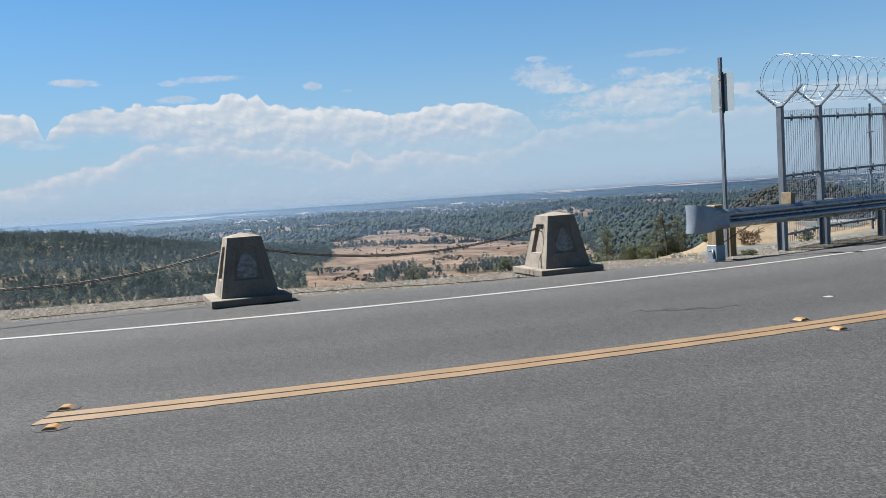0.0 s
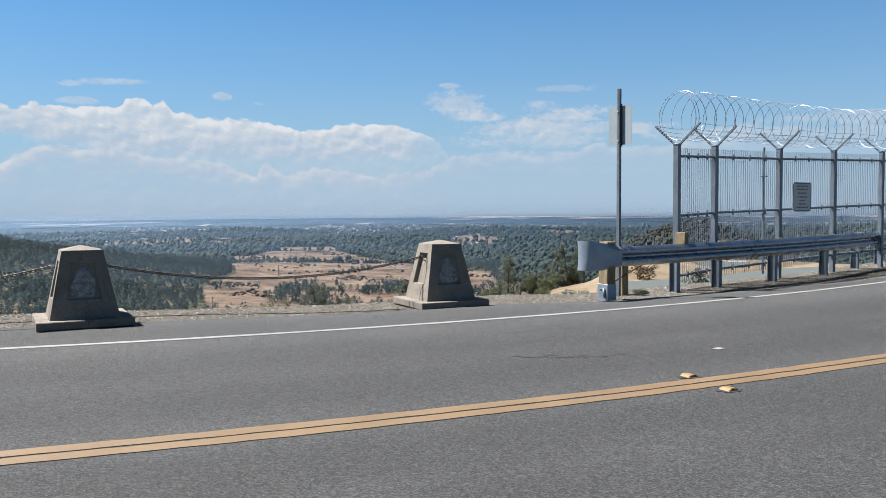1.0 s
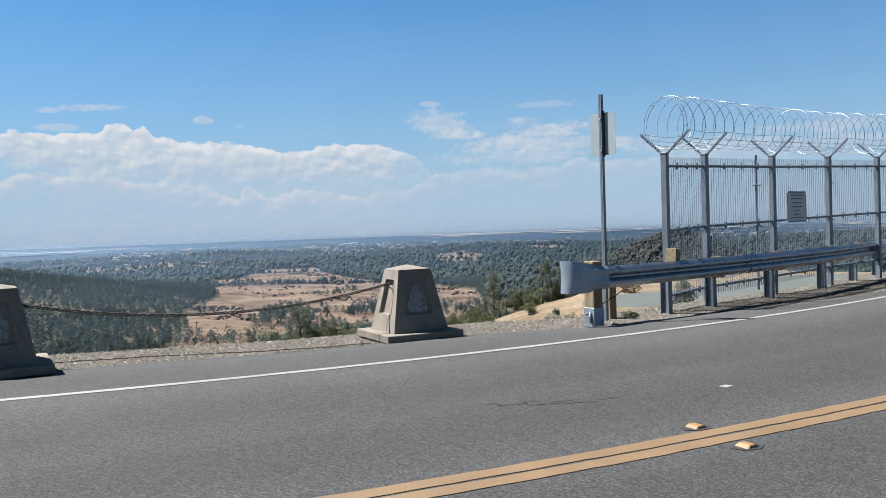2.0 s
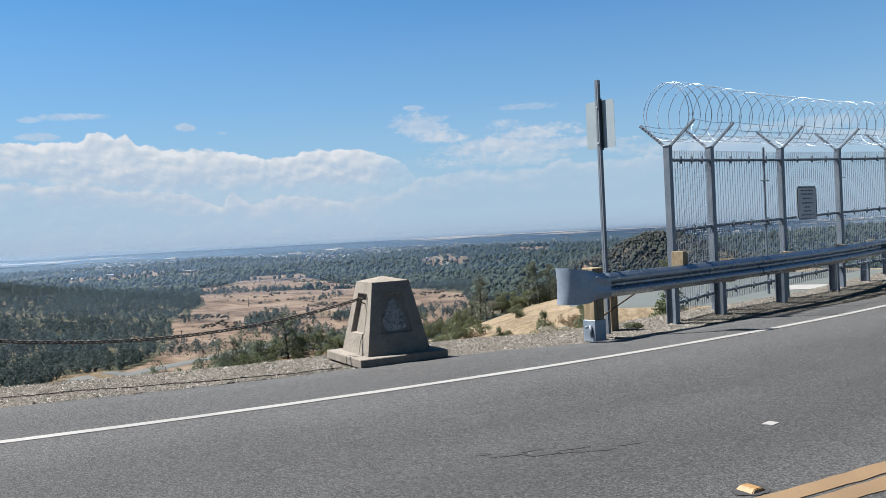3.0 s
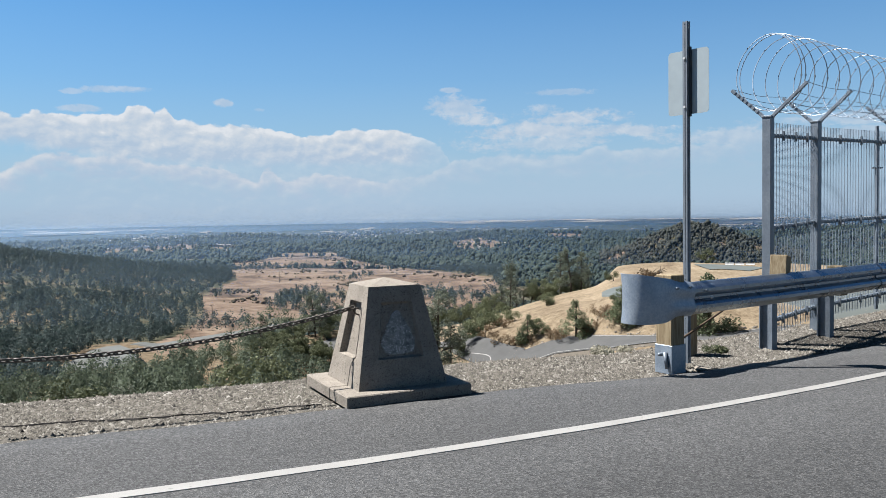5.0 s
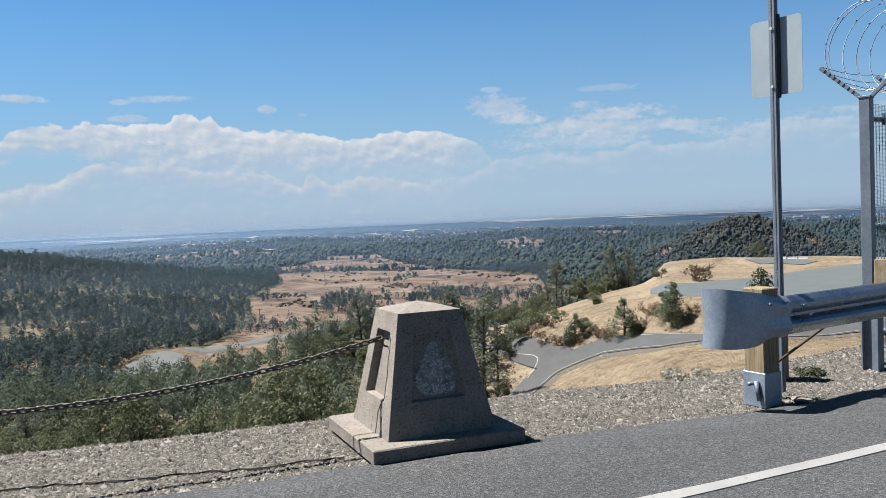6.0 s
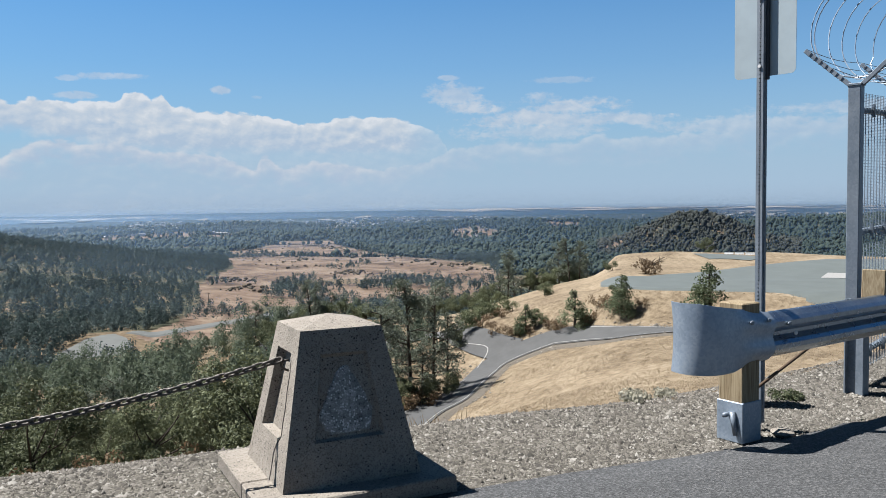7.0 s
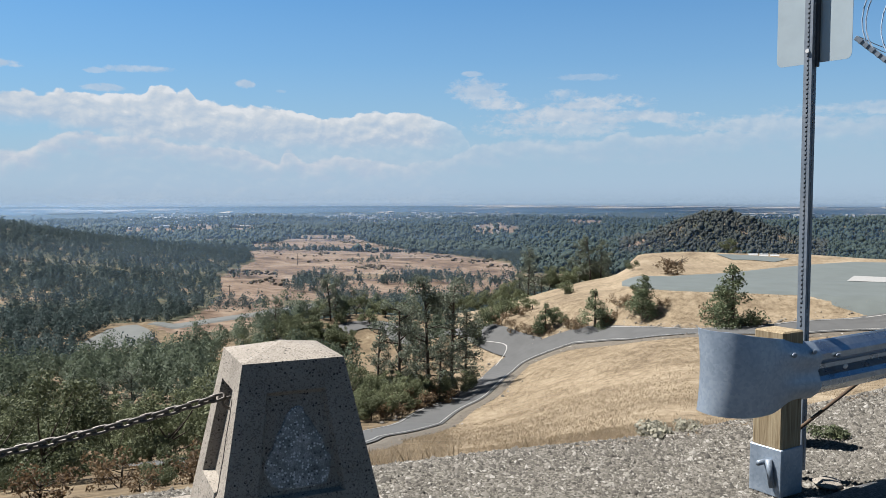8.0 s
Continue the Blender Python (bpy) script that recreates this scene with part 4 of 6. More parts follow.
# ---- sign on a perforated post, seen from behind ----
def build_sign():
    base = Vector((4.605, 14.11, -0.07))
    across = Vector((0.54, -0.84, 0)).normalized()
    turn = math.degrees(math.atan2(across.y, across.x))
    sign = thing("road_sign", "blank back of a metal sign on a perforated post", "road sign", at=Matrix.Translation(base) @ Matrix.Rotation(radians(turn), 4, "Z"))
    bm = bmesh.new()
    w, wall, pitch, hole, tall = 0.050, 0.003, 0.0270, 0.010, 3.27
    count = int(tall / pitch)
    for face in range(4):
        rot = Matrix.Rotation(math.pi / 2 * face, 4, "Z")

        def add(a, b, z0, z1):
            v = [bm.verts.new(rot @ Vector((x, -w / 2, z))) for x, z in ((a, z0), (b, z0), (b, z1), (a, z1))]
            bm.faces.new(v)

        add(-w / 2, -hole / 2, 0, tall)
        add(hole / 2, w / 2, 0, tall)
        for i in range(count):
            add(-hole / 2, hole / 2, i * pitch + hole / 2, (i + 1) * pitch - hole / 2)
    bmesh.ops.remove_doubles(bm, verts=bm.verts, dist=1e-5)
    post = part("perforated_post", bm, TUBE, sign)
    shell = post.modifiers.new("wall", "SOLIDIFY")
    shell.thickness, shell.offset = wall, -1
    bm = bmesh.new()
    n, r, hw, hh = 5, 0.035, 0.2285, 0.305
    ring = []
    for cx, cz, a0 in ((hw - r, hh - r, 0), (-hw + r, hh - r, 90), (-hw + r, -hh + r, 180), (hw - r, -hh + r, 270)):
        for i in range(n + 1):
            a = radians(a0 + 90 * i / n)
            ring.append((cx + r * math.cos(a), cz + r * math.sin(a)))
    front = [bm.verts.new((x, 0.031, 2.70 + z)) for x, z in ring]
    back = [bm.verts.new((x, 0.028, 2.70 + z)) for x, z in ring]
    bm.faces.new(front)
    bm.faces.new(back[::-1])
    for i in range(len(ring)):
        j = (i + 1) % len(ring)
        bm.faces.new((front[i], back[i], back[j], front[j]))
    part("plate", bm, SIGN_BACK, sign, "bare aluminium back of the plate")
    # sleeve: the shade beside the post is painted in as its dark colour
    bm = bmesh.new()
    box(bm, pose(0.034, 0.014, 2.70), 0.018, 0.026, 0.66, 0.002)
    part("sleeve", bm, SHADED_STEEL, sign, "steel sleeve behind the plate, shade put into its dark colour")
    for z in (2.46, 2.92):
        bm = bmesh.new()
        tube(bm, [(0, -0.024, z), (0, -0.036, z)], 0.012, 8)
        part("bolt", bm, REFLECTOR, sign)
    return sign


build_sign()

# ---- security fence with razor coil ----
FENCE = [(5.986, 15.261, 2.42), (7.058, 16.192, 2.46), (8.956, 17.47, 2.50), (10.83, 18.71, 2.55), (12.63, 19.78, 2.59), (14.43, 20.85, 2.62), (16.23, 21.9, 2.65), (18.03, 22.95, 2.69)]


def build_fence():
    fence = thing("security_fence", "galvanised steel mesh fence topped with a razor wire coil", "fence", at=Matrix.Translation((*FENCE[0][:2], 0)))
    off = Vector((-FENCE[0][0], -FENCE[0][1], 0))
    spine = []
    for k, (x, y, h) in enumerate(FENCE):
        a = Vector(FENCE[max(k - 1, 0)][:2])
        b = Vector(FENCE[min(k + 1, len(FENCE) - 1)][:2])
        way = (b - a).normalized()
        turn = math.atan2(way.y, way.x)
        foot = off + Vector((x, y, 0))
        bm = bmesh.new()
        box(bm, Matrix.Translation(foot + Vector((0, 0, h / 2 - 0.2))) @ Matrix.Rotation(turn, 4, "Z"), 0.10, 0.10, h + 0.4, 0.006)
        box(bm, Matrix.Translation(foot + Vector((0, 0, h + 0.005))) @ Matrix.Rotation(turn, 4, "Z"), 0.112, 0.112, 0.02, 0.003)
        upright = part("post", bm, GALV_DULL, fence)
        cross = Vector((-way.y, way.x, 0))
        for sgn in (-1, 1):
            bm = bmesh.new()
            p, q = foot + cross * sgn * 0.03 + Vector((0, 0, h - 0.01)), foot + cross * sgn * 0.42 + Vector((0, 0, h + 0.34))
            mid = (p + q) / 2
            lean = (q - p).to_track_quat("Z", "Y").to_matrix().to_4x4()
            box(bm, Matrix.Translation(mid) @ lean, 0.035, 0.035, (q - p).length, 0.003)
            for i in range(7):
                s = p.lerp(q, (i + 2) / 9)
                box(bm, Matrix.Translation(s) @ lean @ Matrix.Translation((0.019, 0, 0)), 0.008, 0.040, 0.010)
            part("outrigger_arm", bm, GALV_DULL, upright)
        spine.append(foot + Vector((0, 0, h)))
    for k, (a, b) in enumerate(zip(spine, spine[1:])):
        way = (b - a)
        flat = Vector((way.x, way.y, 0)).normalized()
        side = Vector((flat.y, -flat.x, 0))
        turn = math.atan2(flat.y, flat.x)
        for name_h in (0.20, 1.23, 2.28):
            h = -name_h
            bm = bmesh.new()
            p, q = a + Vector((0, 0, h)), b + Vector((0, 0, h))
            box(bm, Matrix.Translation((p + q) / 2) @ (q - p).to_track_quat("X", "Z").to_matrix().to_4x4(), (q - p).length, 0.04, 0.045, 0.003)
            for f in (0.25, 0.5, 0.75):
                box(bm, Matrix.Translation(p.lerp(q, f) + side * 0.03) @ Matrix.Rotation(turn, 4, "Z"), 0.014, 0.03, 0.11)
            part("cross_rail", bm, GALV_DULL, fence)
        # anti-climb mesh: upright wires and closely set level wires
        verts, faces = [], []

        def rod(p, q, r, wide):
            n = len(verts)
            for e in (p, q):
                for u, v in ((-1, -1), (1, -1), (1, 1), (-1, 1)):
                    verts.append(tuple(e + wide * u * r + side * v * r))
            faces.extend([(n + i, n + (i + 1) % 4, n + 4 + (i + 1) % 4, n + 4 + i) for i in range(4)])

        length = math.hypot(way.x, way.y)
        count = int(length / 0.0762)
        for i in range(1, count):
            f = i / count
            p = a + way * f + side * 0.028
            rod(p + Vector((0, 0, -0.06)), p + Vector((0, 0, -2.42)), 0.003, flat)
        for i in range(181):
            h = -0.065 - i * 0.013
            rod(a + flat * 0.05 + side * 0.032 + Vector((0, 0, h)), b - flat * 0.05 + side * 0.032 + Vector((0, 0, h)), 0.0010, Vector((0, 0, 1)))
        sheet("mesh_panel", [tuple(v) for v in verts], faces, WIRE, fence)
        # barbed strands between the arm tips
        cross = Vector((-flat.y, flat.x, 0))
        for sgn in (-1, 1):
            for f in (0.45, 0.7, 0.97):
                bm = bmesh.new()
                p = a + cross * sgn * 0.42 * f + Vector((0, 0, 0.36 * f))
                q = b + cross * sgn * 0.42 * f + Vector((0, 0, 0.36 * f))
                pts = [p.lerp(q, i / 6) - Vector((0, 0, 0.03 * math.sin(math.pi * i / 6))) for i in range(7)]
                tube(bm, pts, 0.003, 4)
                part("barbed_strand", bm, GALV_DULL, fence)
    # slim conduit posts clipped to two panels
    for k, f, top in ((1, 0.79, -0.02), (3, 0.10, -0.1)):
        p = spine[k].lerp(spine[k + 1], f)
        flat = (spine[k + 1] - spine[k]).normalized()
        side = Vector((flat.y, -flat.x, 0)) * -0.06
        bm = bmesh.new()
        tube(bm, [p + side + Vector((0, 0, top + 0.04)), p + side + Vector((0, 0, -2.5))], 0.024, 8)
        for h in (-0.55, -1.3):
            box(bm, Matrix.Translation(p + side + Vector((0, 0, h))), 0.15, 0.05, 0.02, 0.003)
        part("conduit", bm, GALV_DULL, fence)
    # the coil
    bm = bmesh.new()
    pts = []
    rng = random.Random(5)
    lens = [(b - a).length for a, b in zip(spine, spine[1:])]
    total = sum(lens)
    pitch = 0.36
    steps = int(total / pitch * 30)
    for i in range(-52, steps):
        s = total * i / steps * (1.0 if i > 0 else 0.25)
        k = 0
        while k < len(lens) - 1 and s > lens[k]:
            s -= lens[k]
            k += 1
        c = spine[k].lerp(spine[k + 1], s / lens[k])
        flat = (spine[k + 1] - spine[k]).normalized()
        cross = Vector((-flat.y, flat.x, 0))
        a = 2 * math.pi * i / 30
        r = 0.425 + 0.012 * math.sin(i / 47)
        slant = 0.11 + 0.11 * math.cos(a + 0.3) + 0.03 * math.sin(2 * a + i / 97)
        pts.append(c + Vector((0, 0, 0.50 + 0.02 * math.sin(i / 83))) + cross * r * math.cos(a) + Vector((0, 0, 1)) * r * math.sin(a) + flat * slant)
    tube(bm, pts, 0.0056, 5)
    coil = part("razor_coil", bm, RAZOR, fence, "shiny razor wire coil", False)
    bm = bmesh.new()
    for i in range(2, len(pts) - 2, 3):
        way = (pts[i + 1] - pts[i - 1]).normalized()
        lean = way.to_track_quat("X", "Z").to_matrix().to_4x4()
        m = Matrix.Translation(pts[i]) @ lean
        for sgn in (-1, 1):
            v = [bm.verts.new(m @ Vector(p)) for p in ((-0.016, 0, 0), (0.016, 0, 0), (0.010, sgn * 0.010, 0.003), (-0.010, sgn * 0.010, 0.003))]
            bm.faces.new(v)
    tagged(part("barbed_edge", bm, RAZOR, coil), kind="stuff")
    return fence


build_fence()


def build_notice():
    """The notice on the third panel: plain bars stand in for its small lettering."""
    a, b = Vector(FENCE[2][:2]), Vector(FENCE[3][:2])
    flat = (b - a).normalized()
    p = a.lerp(b, 0.36) + Vector((flat.y, -flat.x)) * 0.055
    turn = math.degrees(math.atan2(flat.y, flat.x))
    top = thing("notice_sign", "small white notice with dark lettering on the fence", "sign", at=pose(p.x, p.y, 1.53, 0, 0, turn))
    bm = bmesh.new()
    box(bm, Matrix.Identity(4), 0.76, 0.006, 0.61, 0.0)
    bmesh.ops.bevel(bm, geom=[e for e in bm.edges if abs(e.verts[0].co.y - e.verts[1].co.y) > 0.004], offset=0.04, segments=4, affect="EDGES")
    plate = part("plate", bm, SIGN_WHITE, top)
    bm = bmesh.new()
    for x, z, w, h in ((0, 0.282, 0.68, 0.012), (0, -0.282, 0.68, 0.012), (-0.357, 0, 0.012, 0.53), (0.357, 0, 0.012, 0.53)):
        box(bm, pose(x, -0.0045, z), w, 0.003, h)
    part("border", bm, LETTER, plate)
    for z, w, h in ((0.225, 0.48, 0.022), (0.16, 0.46, 0.024), (0.08, 0.36, 0.026), (0.0, 0.42, 0.024), (-0.075, 0.24, 0.022), (-0.145, 0.30, 0.022), (-0.215, 0.48, 0.020)):
        bm = bmesh.new()
        n = max(3, int(w / 0.05))
        for i in range(n):
            box(bm, pose(-w / 2 + (i + 0.5) * w / n, -0.0045, z), w / n * 0.66, 0.003, h)
        part("lettering", bm, LETTER, plate)


build_notice()


# ---- road markers ----
def build_marker(x, y, turn):
    top = thing("road_marker", "worn amber raised pavement marker on the centre line", "road marker", "raised pavement markers", pose(x, y, float(road_z(x, y)) + 0.003, 0, 0, turn))
    bm = bmesh.new()
    lo = [bm.verts.new((sx * 0.055, sy * 0.055, 0)) for sx, sy in ((-1, -1), (1, -1), (1, 1), (-1, 1))]
    hi = [bm.verts.new((sx * 0.028, sy * 0.048, 0.02)) for sx, sy in ((-1, -1), (1, -1), (1, 1), (-1, 1))]
    bm.faces.new(hi)
    for k in range(4):
        bm.faces.new((lo[k], lo[(k + 1) % 4], hi[(k + 1) % 4], hi[k]))
    bmesh.ops.bevel(bm, geom=list(bm.edges), offset=0.004, segments=2, affect="EDGES")
    part("body", bm, AMBER, top)
    bm = bmesh.new()
    rng = random.Random(int(x * 100))
    bm.faces.new([bm.verts.new((math.cos(a) * 0.12 * rng.uniform(0.85, 1.1), math.sin(a) * 0.085 * rng.uniform(0.85, 1.1), 0.0015)) for a in [2 * math.pi * i / 20 for i in range(20)]])
    part("adhesive_pad", bm, TAR, top, "dark bitumen pad under the marker")
    return top


for x, y, turn in ((3.28, 7.83, 22), (3.385, 7.305, 22), (-2.67, 6.08, 12), (-2.51, 5.55, 12)):
    build_marker(x, y, turn)

bm = bmesh.new()
box(bm, pose(4.075, 9.08, float(road_z(4.075, 9.08)) + 0.003, 0, 0, 34), 0.10, 0.075, 0.004)
tagged(part("paint_dab", bm, WHITE_PAINT), "square dab of white paint on asphalt", "road marking", kind="structure")

# ---- crushed stone along the edge ----
def scatter_stones():
    rng = np.random.default_rng(4)
    ico_v = np.array([(1, 0, 0), (0, 1, 0), (-1, 0, 0), (0, -1, 0), (0.2, 0.1, 0.9)])
    ico_f = np.array([(0, 1, 4), (1, 2, 4), (2, 3, 4), (3, 0, 4)])
    count = 165000
    x = rng.uniform(-8.0, 14.0, count)
    lo, hi = y_pave(x), y_brink(x) + 0.55 - 0.35 * ease((x - 2) / 2)
    y = lo - 0.03 + (hi - lo) * rng.uniform(0, 1, count)
    keep = np.ones(count, bool)
    for px, py in PILLARS:
        u = (x - px) * math.cos(radians(21)) + (y - py) * math.sin(radians(21))
        v = -(x - px) * math.sin(radians(21)) + (y - py) * math.cos(radians(21))
        keep &= (abs(u) > 0.53) | (abs(v) > 0.53)
    x, y = x[keep], y[keep]
    size = rng.lognormal(math.log(0.0074), 0.42, len(x)).clip(0.0035, 0.024)
    z = gz(x, y) + size * 0.05
    verts = np.empty((len(x), len(ico_v), 3))
    turn = rng.uniform(0, 2 * math.pi, len(x))
    stretch = rng.uniform(0.55, 1.4, (len(x), 3)) * np.array([1, 1, 0.92])
    lump = 1 + rng.normal(0, 0.28, (len(x), len(ico_v), 1))
    p = ico_v[None] * lump * stretch[:, None] * size[:, None, None]
    c, s = np.cos(turn)[:, None], np.sin(turn)[:, None]
    verts[..., 0] = p[..., 0] * c - p[..., 1] * s + x[:, None]
    verts[..., 1] = p[..., 0] * s + p[..., 1] * c + y[:, None]
    verts[..., 2] = p[..., 2] + z[:, None]
    faces = (ico_f[None] + (np.arange(len(x)) * len(ico_v))[:, None, None]).reshape(-1, 3)
    fast_mesh("gravel_verge", verts.reshape(-1, 3), faces, STONE, "loose pale crushed stone along the road edge", "gravel")


def fast_mesh(name, verts, faces, mat, label, category, kind="stuff"):
    me = bpy.data.meshes.new(name)
    me.vertices.add(len(verts))
    me.vertices.foreach_set("co", np.asarray(verts, np.float32).ravel())
    k = faces.shape[1]
    me.loops.add(len(faces) * k)
    me.loops.foreach_set("vertex_index", faces.astype(np.int32).ravel())
    me.polygons.add(len(faces))
    me.polygons.foreach_set("loop_start", np.arange(0, len(faces) * k, k, dtype=np.int32))
    me.update(calc_edges=True)
    me.validate()
    me.materials.append(mat)
    return tagged(new(name, me), label, category, kind=kind)


scatter_stones()

# ---- lower road, paved yards ----
def smooth_path(keys, n):
    """A Catmull-Rom path through (bearing, distance) keys."""
    p = [Vector(spot(a, d)) for a, d in keys]
    p = [p[0] * 2 - p[1]] + p + [p[-1] * 2 - p[-2]]
    out = []
    for k in range(1, len(p) - 2):
        for i in range(n):
            t = i / n
            out.append(0.5 * ((2 * p[k]) + (p[k + 1] - p[k - 1]) * t + (2 * p[k - 1] - 5 * p[k] + 4 * p[k + 1] - p[k + 2]) * t * t
                              + (3 * p[k] - p[k - 1] - 3 * p[k + 1] + p[k + 2]) * t ** 3))
    out.append(p[-2])
    return [tuple(q) for q in out]


LOW_ROAD = smooth_path([(-16, 47), (-8, 54), (-3.7, 64.9), (-1.77, 77.6), (2.99, 107.2), (5.47, 118.4), (7.2, 137), (8.81, 144.3), (12.3, 145.3), (14.25, 142.6), (18.3, 133.8), (20.95, 131.5), (25, 134), (29, 139), (40, 150)], 8)
tagged(ribbon("lower_road", LOW_ROAD, (2.9, 2.9), LOWROAD, 0.27, across=6), "narrow grey asphalt road below the hillside", "road", kind="structure")
tagged(ribbon("verge", LOW_ROAD, (-2.6, 4.4), CURB, 0.21, across=4, bank=0.2), "pale gravel shoulder beside the lower road", "road verge", kind="structure")
for lane, off in ((LOW_ROAD, -2.45), (LOW_ROAD[:50], 2.45), (LOW_ROAD[72:], 2.5)):
    tagged(ribbon("lane_line", lane, (off + 0.075, -off + 0.075), WHITE_PAINT, 0.33), "thin white line on the lower road", "road marking", kind="structure")
BRANCH = smooth_path([(9.6, 146.5), (7.8, 151.5), (6.2, 157.5), (4.2, 170), (1.5, 192), (-0.1, 207), (-2.0, 210), (-4.5, 205), (-9, 203)], 8)
tagged(ribbon("side_road", BRANCH, (3.0, 3.2), LOWROAD, 0.24, across=5), "side road turning off behind the trees", "road", kind="structure")
JUNCTION = smooth_path([(7.3, 144.0), (8.0, 148.3), (7.87, 150.5), (6.97, 152.5), (5.99, 154.3)], 8)
tagged(ribbon("lane_line", JUNCTION, (0.075, 0.075), WHITE_PAINT, 0.32), "thin white line curving into the side road", "road marking", kind="structure")


def roadside_rocks():
    """Loose rock along the foot of the hill beside the lower road."""
    rng = np.random.default_rng(55)
    path = np.array(LOW_ROAD)
    keep = (np.arange(len(path)) > 20)
    path = path[keep]
    tang = np.gradient(path, axis=0)
    tang /= np.linalg.norm(tang, axis=1, keepdims=True)
    pick = rng.integers(0, len(path), 1500)
    side = np.where(rng.uniform(0, 1, 1500) < 0.6, 1.0, -1.0)
    off = side * (2.9 + np.abs(rng.normal(0, 0.7, 1500)))
    x = path[pick, 0] - tang[pick, 1] * off + rng.normal(0, 0.8, 1500)
    y = path[pick, 1] + tang[pick, 0] * off + rng.normal(0, 0.8, 1500)
    size = rng.lognormal(math.log(0.11), 0.45, 1500).clip(0.05, 0.4)
    ring = np.array([(1, 0, 0), (0.3, 0.9, 0), (-0.8, 0.6, 0), (-0.8, -0.6, 0), (0.3, -0.9, 0), (0.1, 0.0, 0.8)])
    p = ring[None] * (1 + rng.normal(0, 0.2, (1500, 6, 1))) * size[:, None, None]
    p = p + np.stack([x, y, gz(x, y) + 0.1], -1)[:, None]
    tri = np.array([(k, (k + 1) % 5, 5) for k in range(5)])
    faces = (tri[None] + (np.arange(1500) * 6)[:, None, None]).reshape(-1, 3)
    fast_mesh("roadside_rock", p.reshape(-1, 3), faces, STONE, "loose pale rock beside the lower road", "rocks")


roadside_rocks()


def yard(name, corners, z, mat, label):
    bm = bmesh.new()
    pts = [spot(a, d) for a, d in corners]
    top = [bm.verts.new((x, y, z)) for x, y in pts]
    low = [bm.verts.new((x, y, z - 2.5)) for x, y in pts]
    bm.faces.new(top)
    for i in range(len(pts)):
        j = (i + 1) % len(pts)
        bm.faces.new((top[i], low[i], low[j], top[j]))
    tagged(part(name, bm, mat), label, "paved yard", kind="structure")


def knoll_yard():
    """Paving draped over the knoll, running down to the lower road at one end."""
    azs = np.arange(15.8, 40.1, 0.4)
    near = np.interp(azs, [15.7, 16.4, 17.2, 19.4, 24, 27.2, 29, 31, 40], [170, 160, 153, 150.8, 150.2, 150, 144, 142, 151])
    far = np.interp(azs, [15.7, 17, 19, 22, 25, 30, 40], [174, 175, 176, 190, 208, 232, 240])
    verts = []
    for a, n, f in zip(azs, near, far):
        for k in range(25):
            x, y = spot(a, n + (f - n) * k / 24)
            verts.append((x, y, float(gz(x, y)) + (-0.3 if k in (0, 24) else 0.32)))
    faces = [(i * 25 + k, i * 25 + k + 1, i * 25 + k + 26, i * 25 + k + 25) for i in range(len(azs) - 1) for k in range(24)]
    tagged(sheet("paved_yard", verts, faces, PAD, smooth=True), "flat grey-green paved yard on a knoll", "paved yard", kind="structure")


knoll_yard()
TERRACE = smooth_path([(22.4, 229), (23.4, 231), (24.6, 231), (25.8, 229)], 6)
tagged(ribbon("gravel_terrace", TERRACE, (5.0, 4.0), PAD, 0.14, across=6), "small grey gravel terrace on top of the knoll", "paved yard", kind="structure")
LOWER_YARD = [(-20.8, 298), (-20.2, 312), (-19.4, 326), (-18.5, 343), (-17.6, 350), (-16.8, 351), (-16.1, 338), (-15.7, 318), (-16.4, 301), (-18.6, 293)]
yard("lower_yard", LOWER_YARD, -49.25, VALLEY_PAVING, "grey paved yard in the valley")
yard_line = [spot(29.6, 182.5), spot(32.8, 182.5), spot(36, 182.5), spot(36, 194), spot(33, 194), spot(30.0, 194)]
bm = bmesh.new()
bm.faces.new([bm.verts.new((x, y, float(gz(x, y)) + 0.42)) for x, y in yard_line])
tagged(part("yard_marking", bm, WHITE_PAINT), "white painted stripe on the paved yard", "road marking", kind="structure")
VALLEY_ROAD = smooth_path([(-15.6, 346), (-14.4, 358), (-12, 382), (-8.3, 424), (-5, 452)], 8)
tagged(ribbon("valley_road", VALLEY_ROAD, (6.0, 5.0), VALLEY_PAVING, 0.5, across=10, bank=1.2), "pale road along the valley floor", "road", kind="structure")

# ---- tar, crack and odds by the roadside ----
def blot(name, places, size, mat, lift, label, category, seed):
    """Flat ragged patches on the road."""
    rng = random.Random(seed)
    bm = bmesh.new()
    for cx, cy, sx, sy, turn in places:
        ring = []
        for i in range(18):
            a = 2 * math.pi * i / 18
            r = rng.uniform(0.55, 1.1)
            px, py = math.cos(a) * sx * r * size, math.sin(a) * sy * r * size
            x, y = cx + px * math.cos(turn) - py * math.sin(turn), cy + px * math.sin(turn) + py * math.cos(turn)
            ring.append(bm.verts.new((x, y, float(road_z(x, y)) + lift)))
        bm.faces.new(ring)
    tagged(part(name, bm, mat), label, category, kind="structure")


blot("tar_stain", [(2.20, 8.84, 0.13, 0.020, 0.1), (2.40, 8.81, 0.14, 0.034, 0.0), (2.56, 8.80, 0.08, 0.015, 0.1), (2.75, 8.80, 0.16, 0.036, 0.05), (2.62, 8.87, 0.12, 0.016, 0.2), (3.0, 8.87, 0.12, 0.014, 0.2), (2.05, 8.90, 0.07, 0.014, 0.2), (2.35, 8.90, 0.10, 0.012, 0.3)], 1.0, TAR, 0.003, "dark tar stain on the lane", "stain", 5)


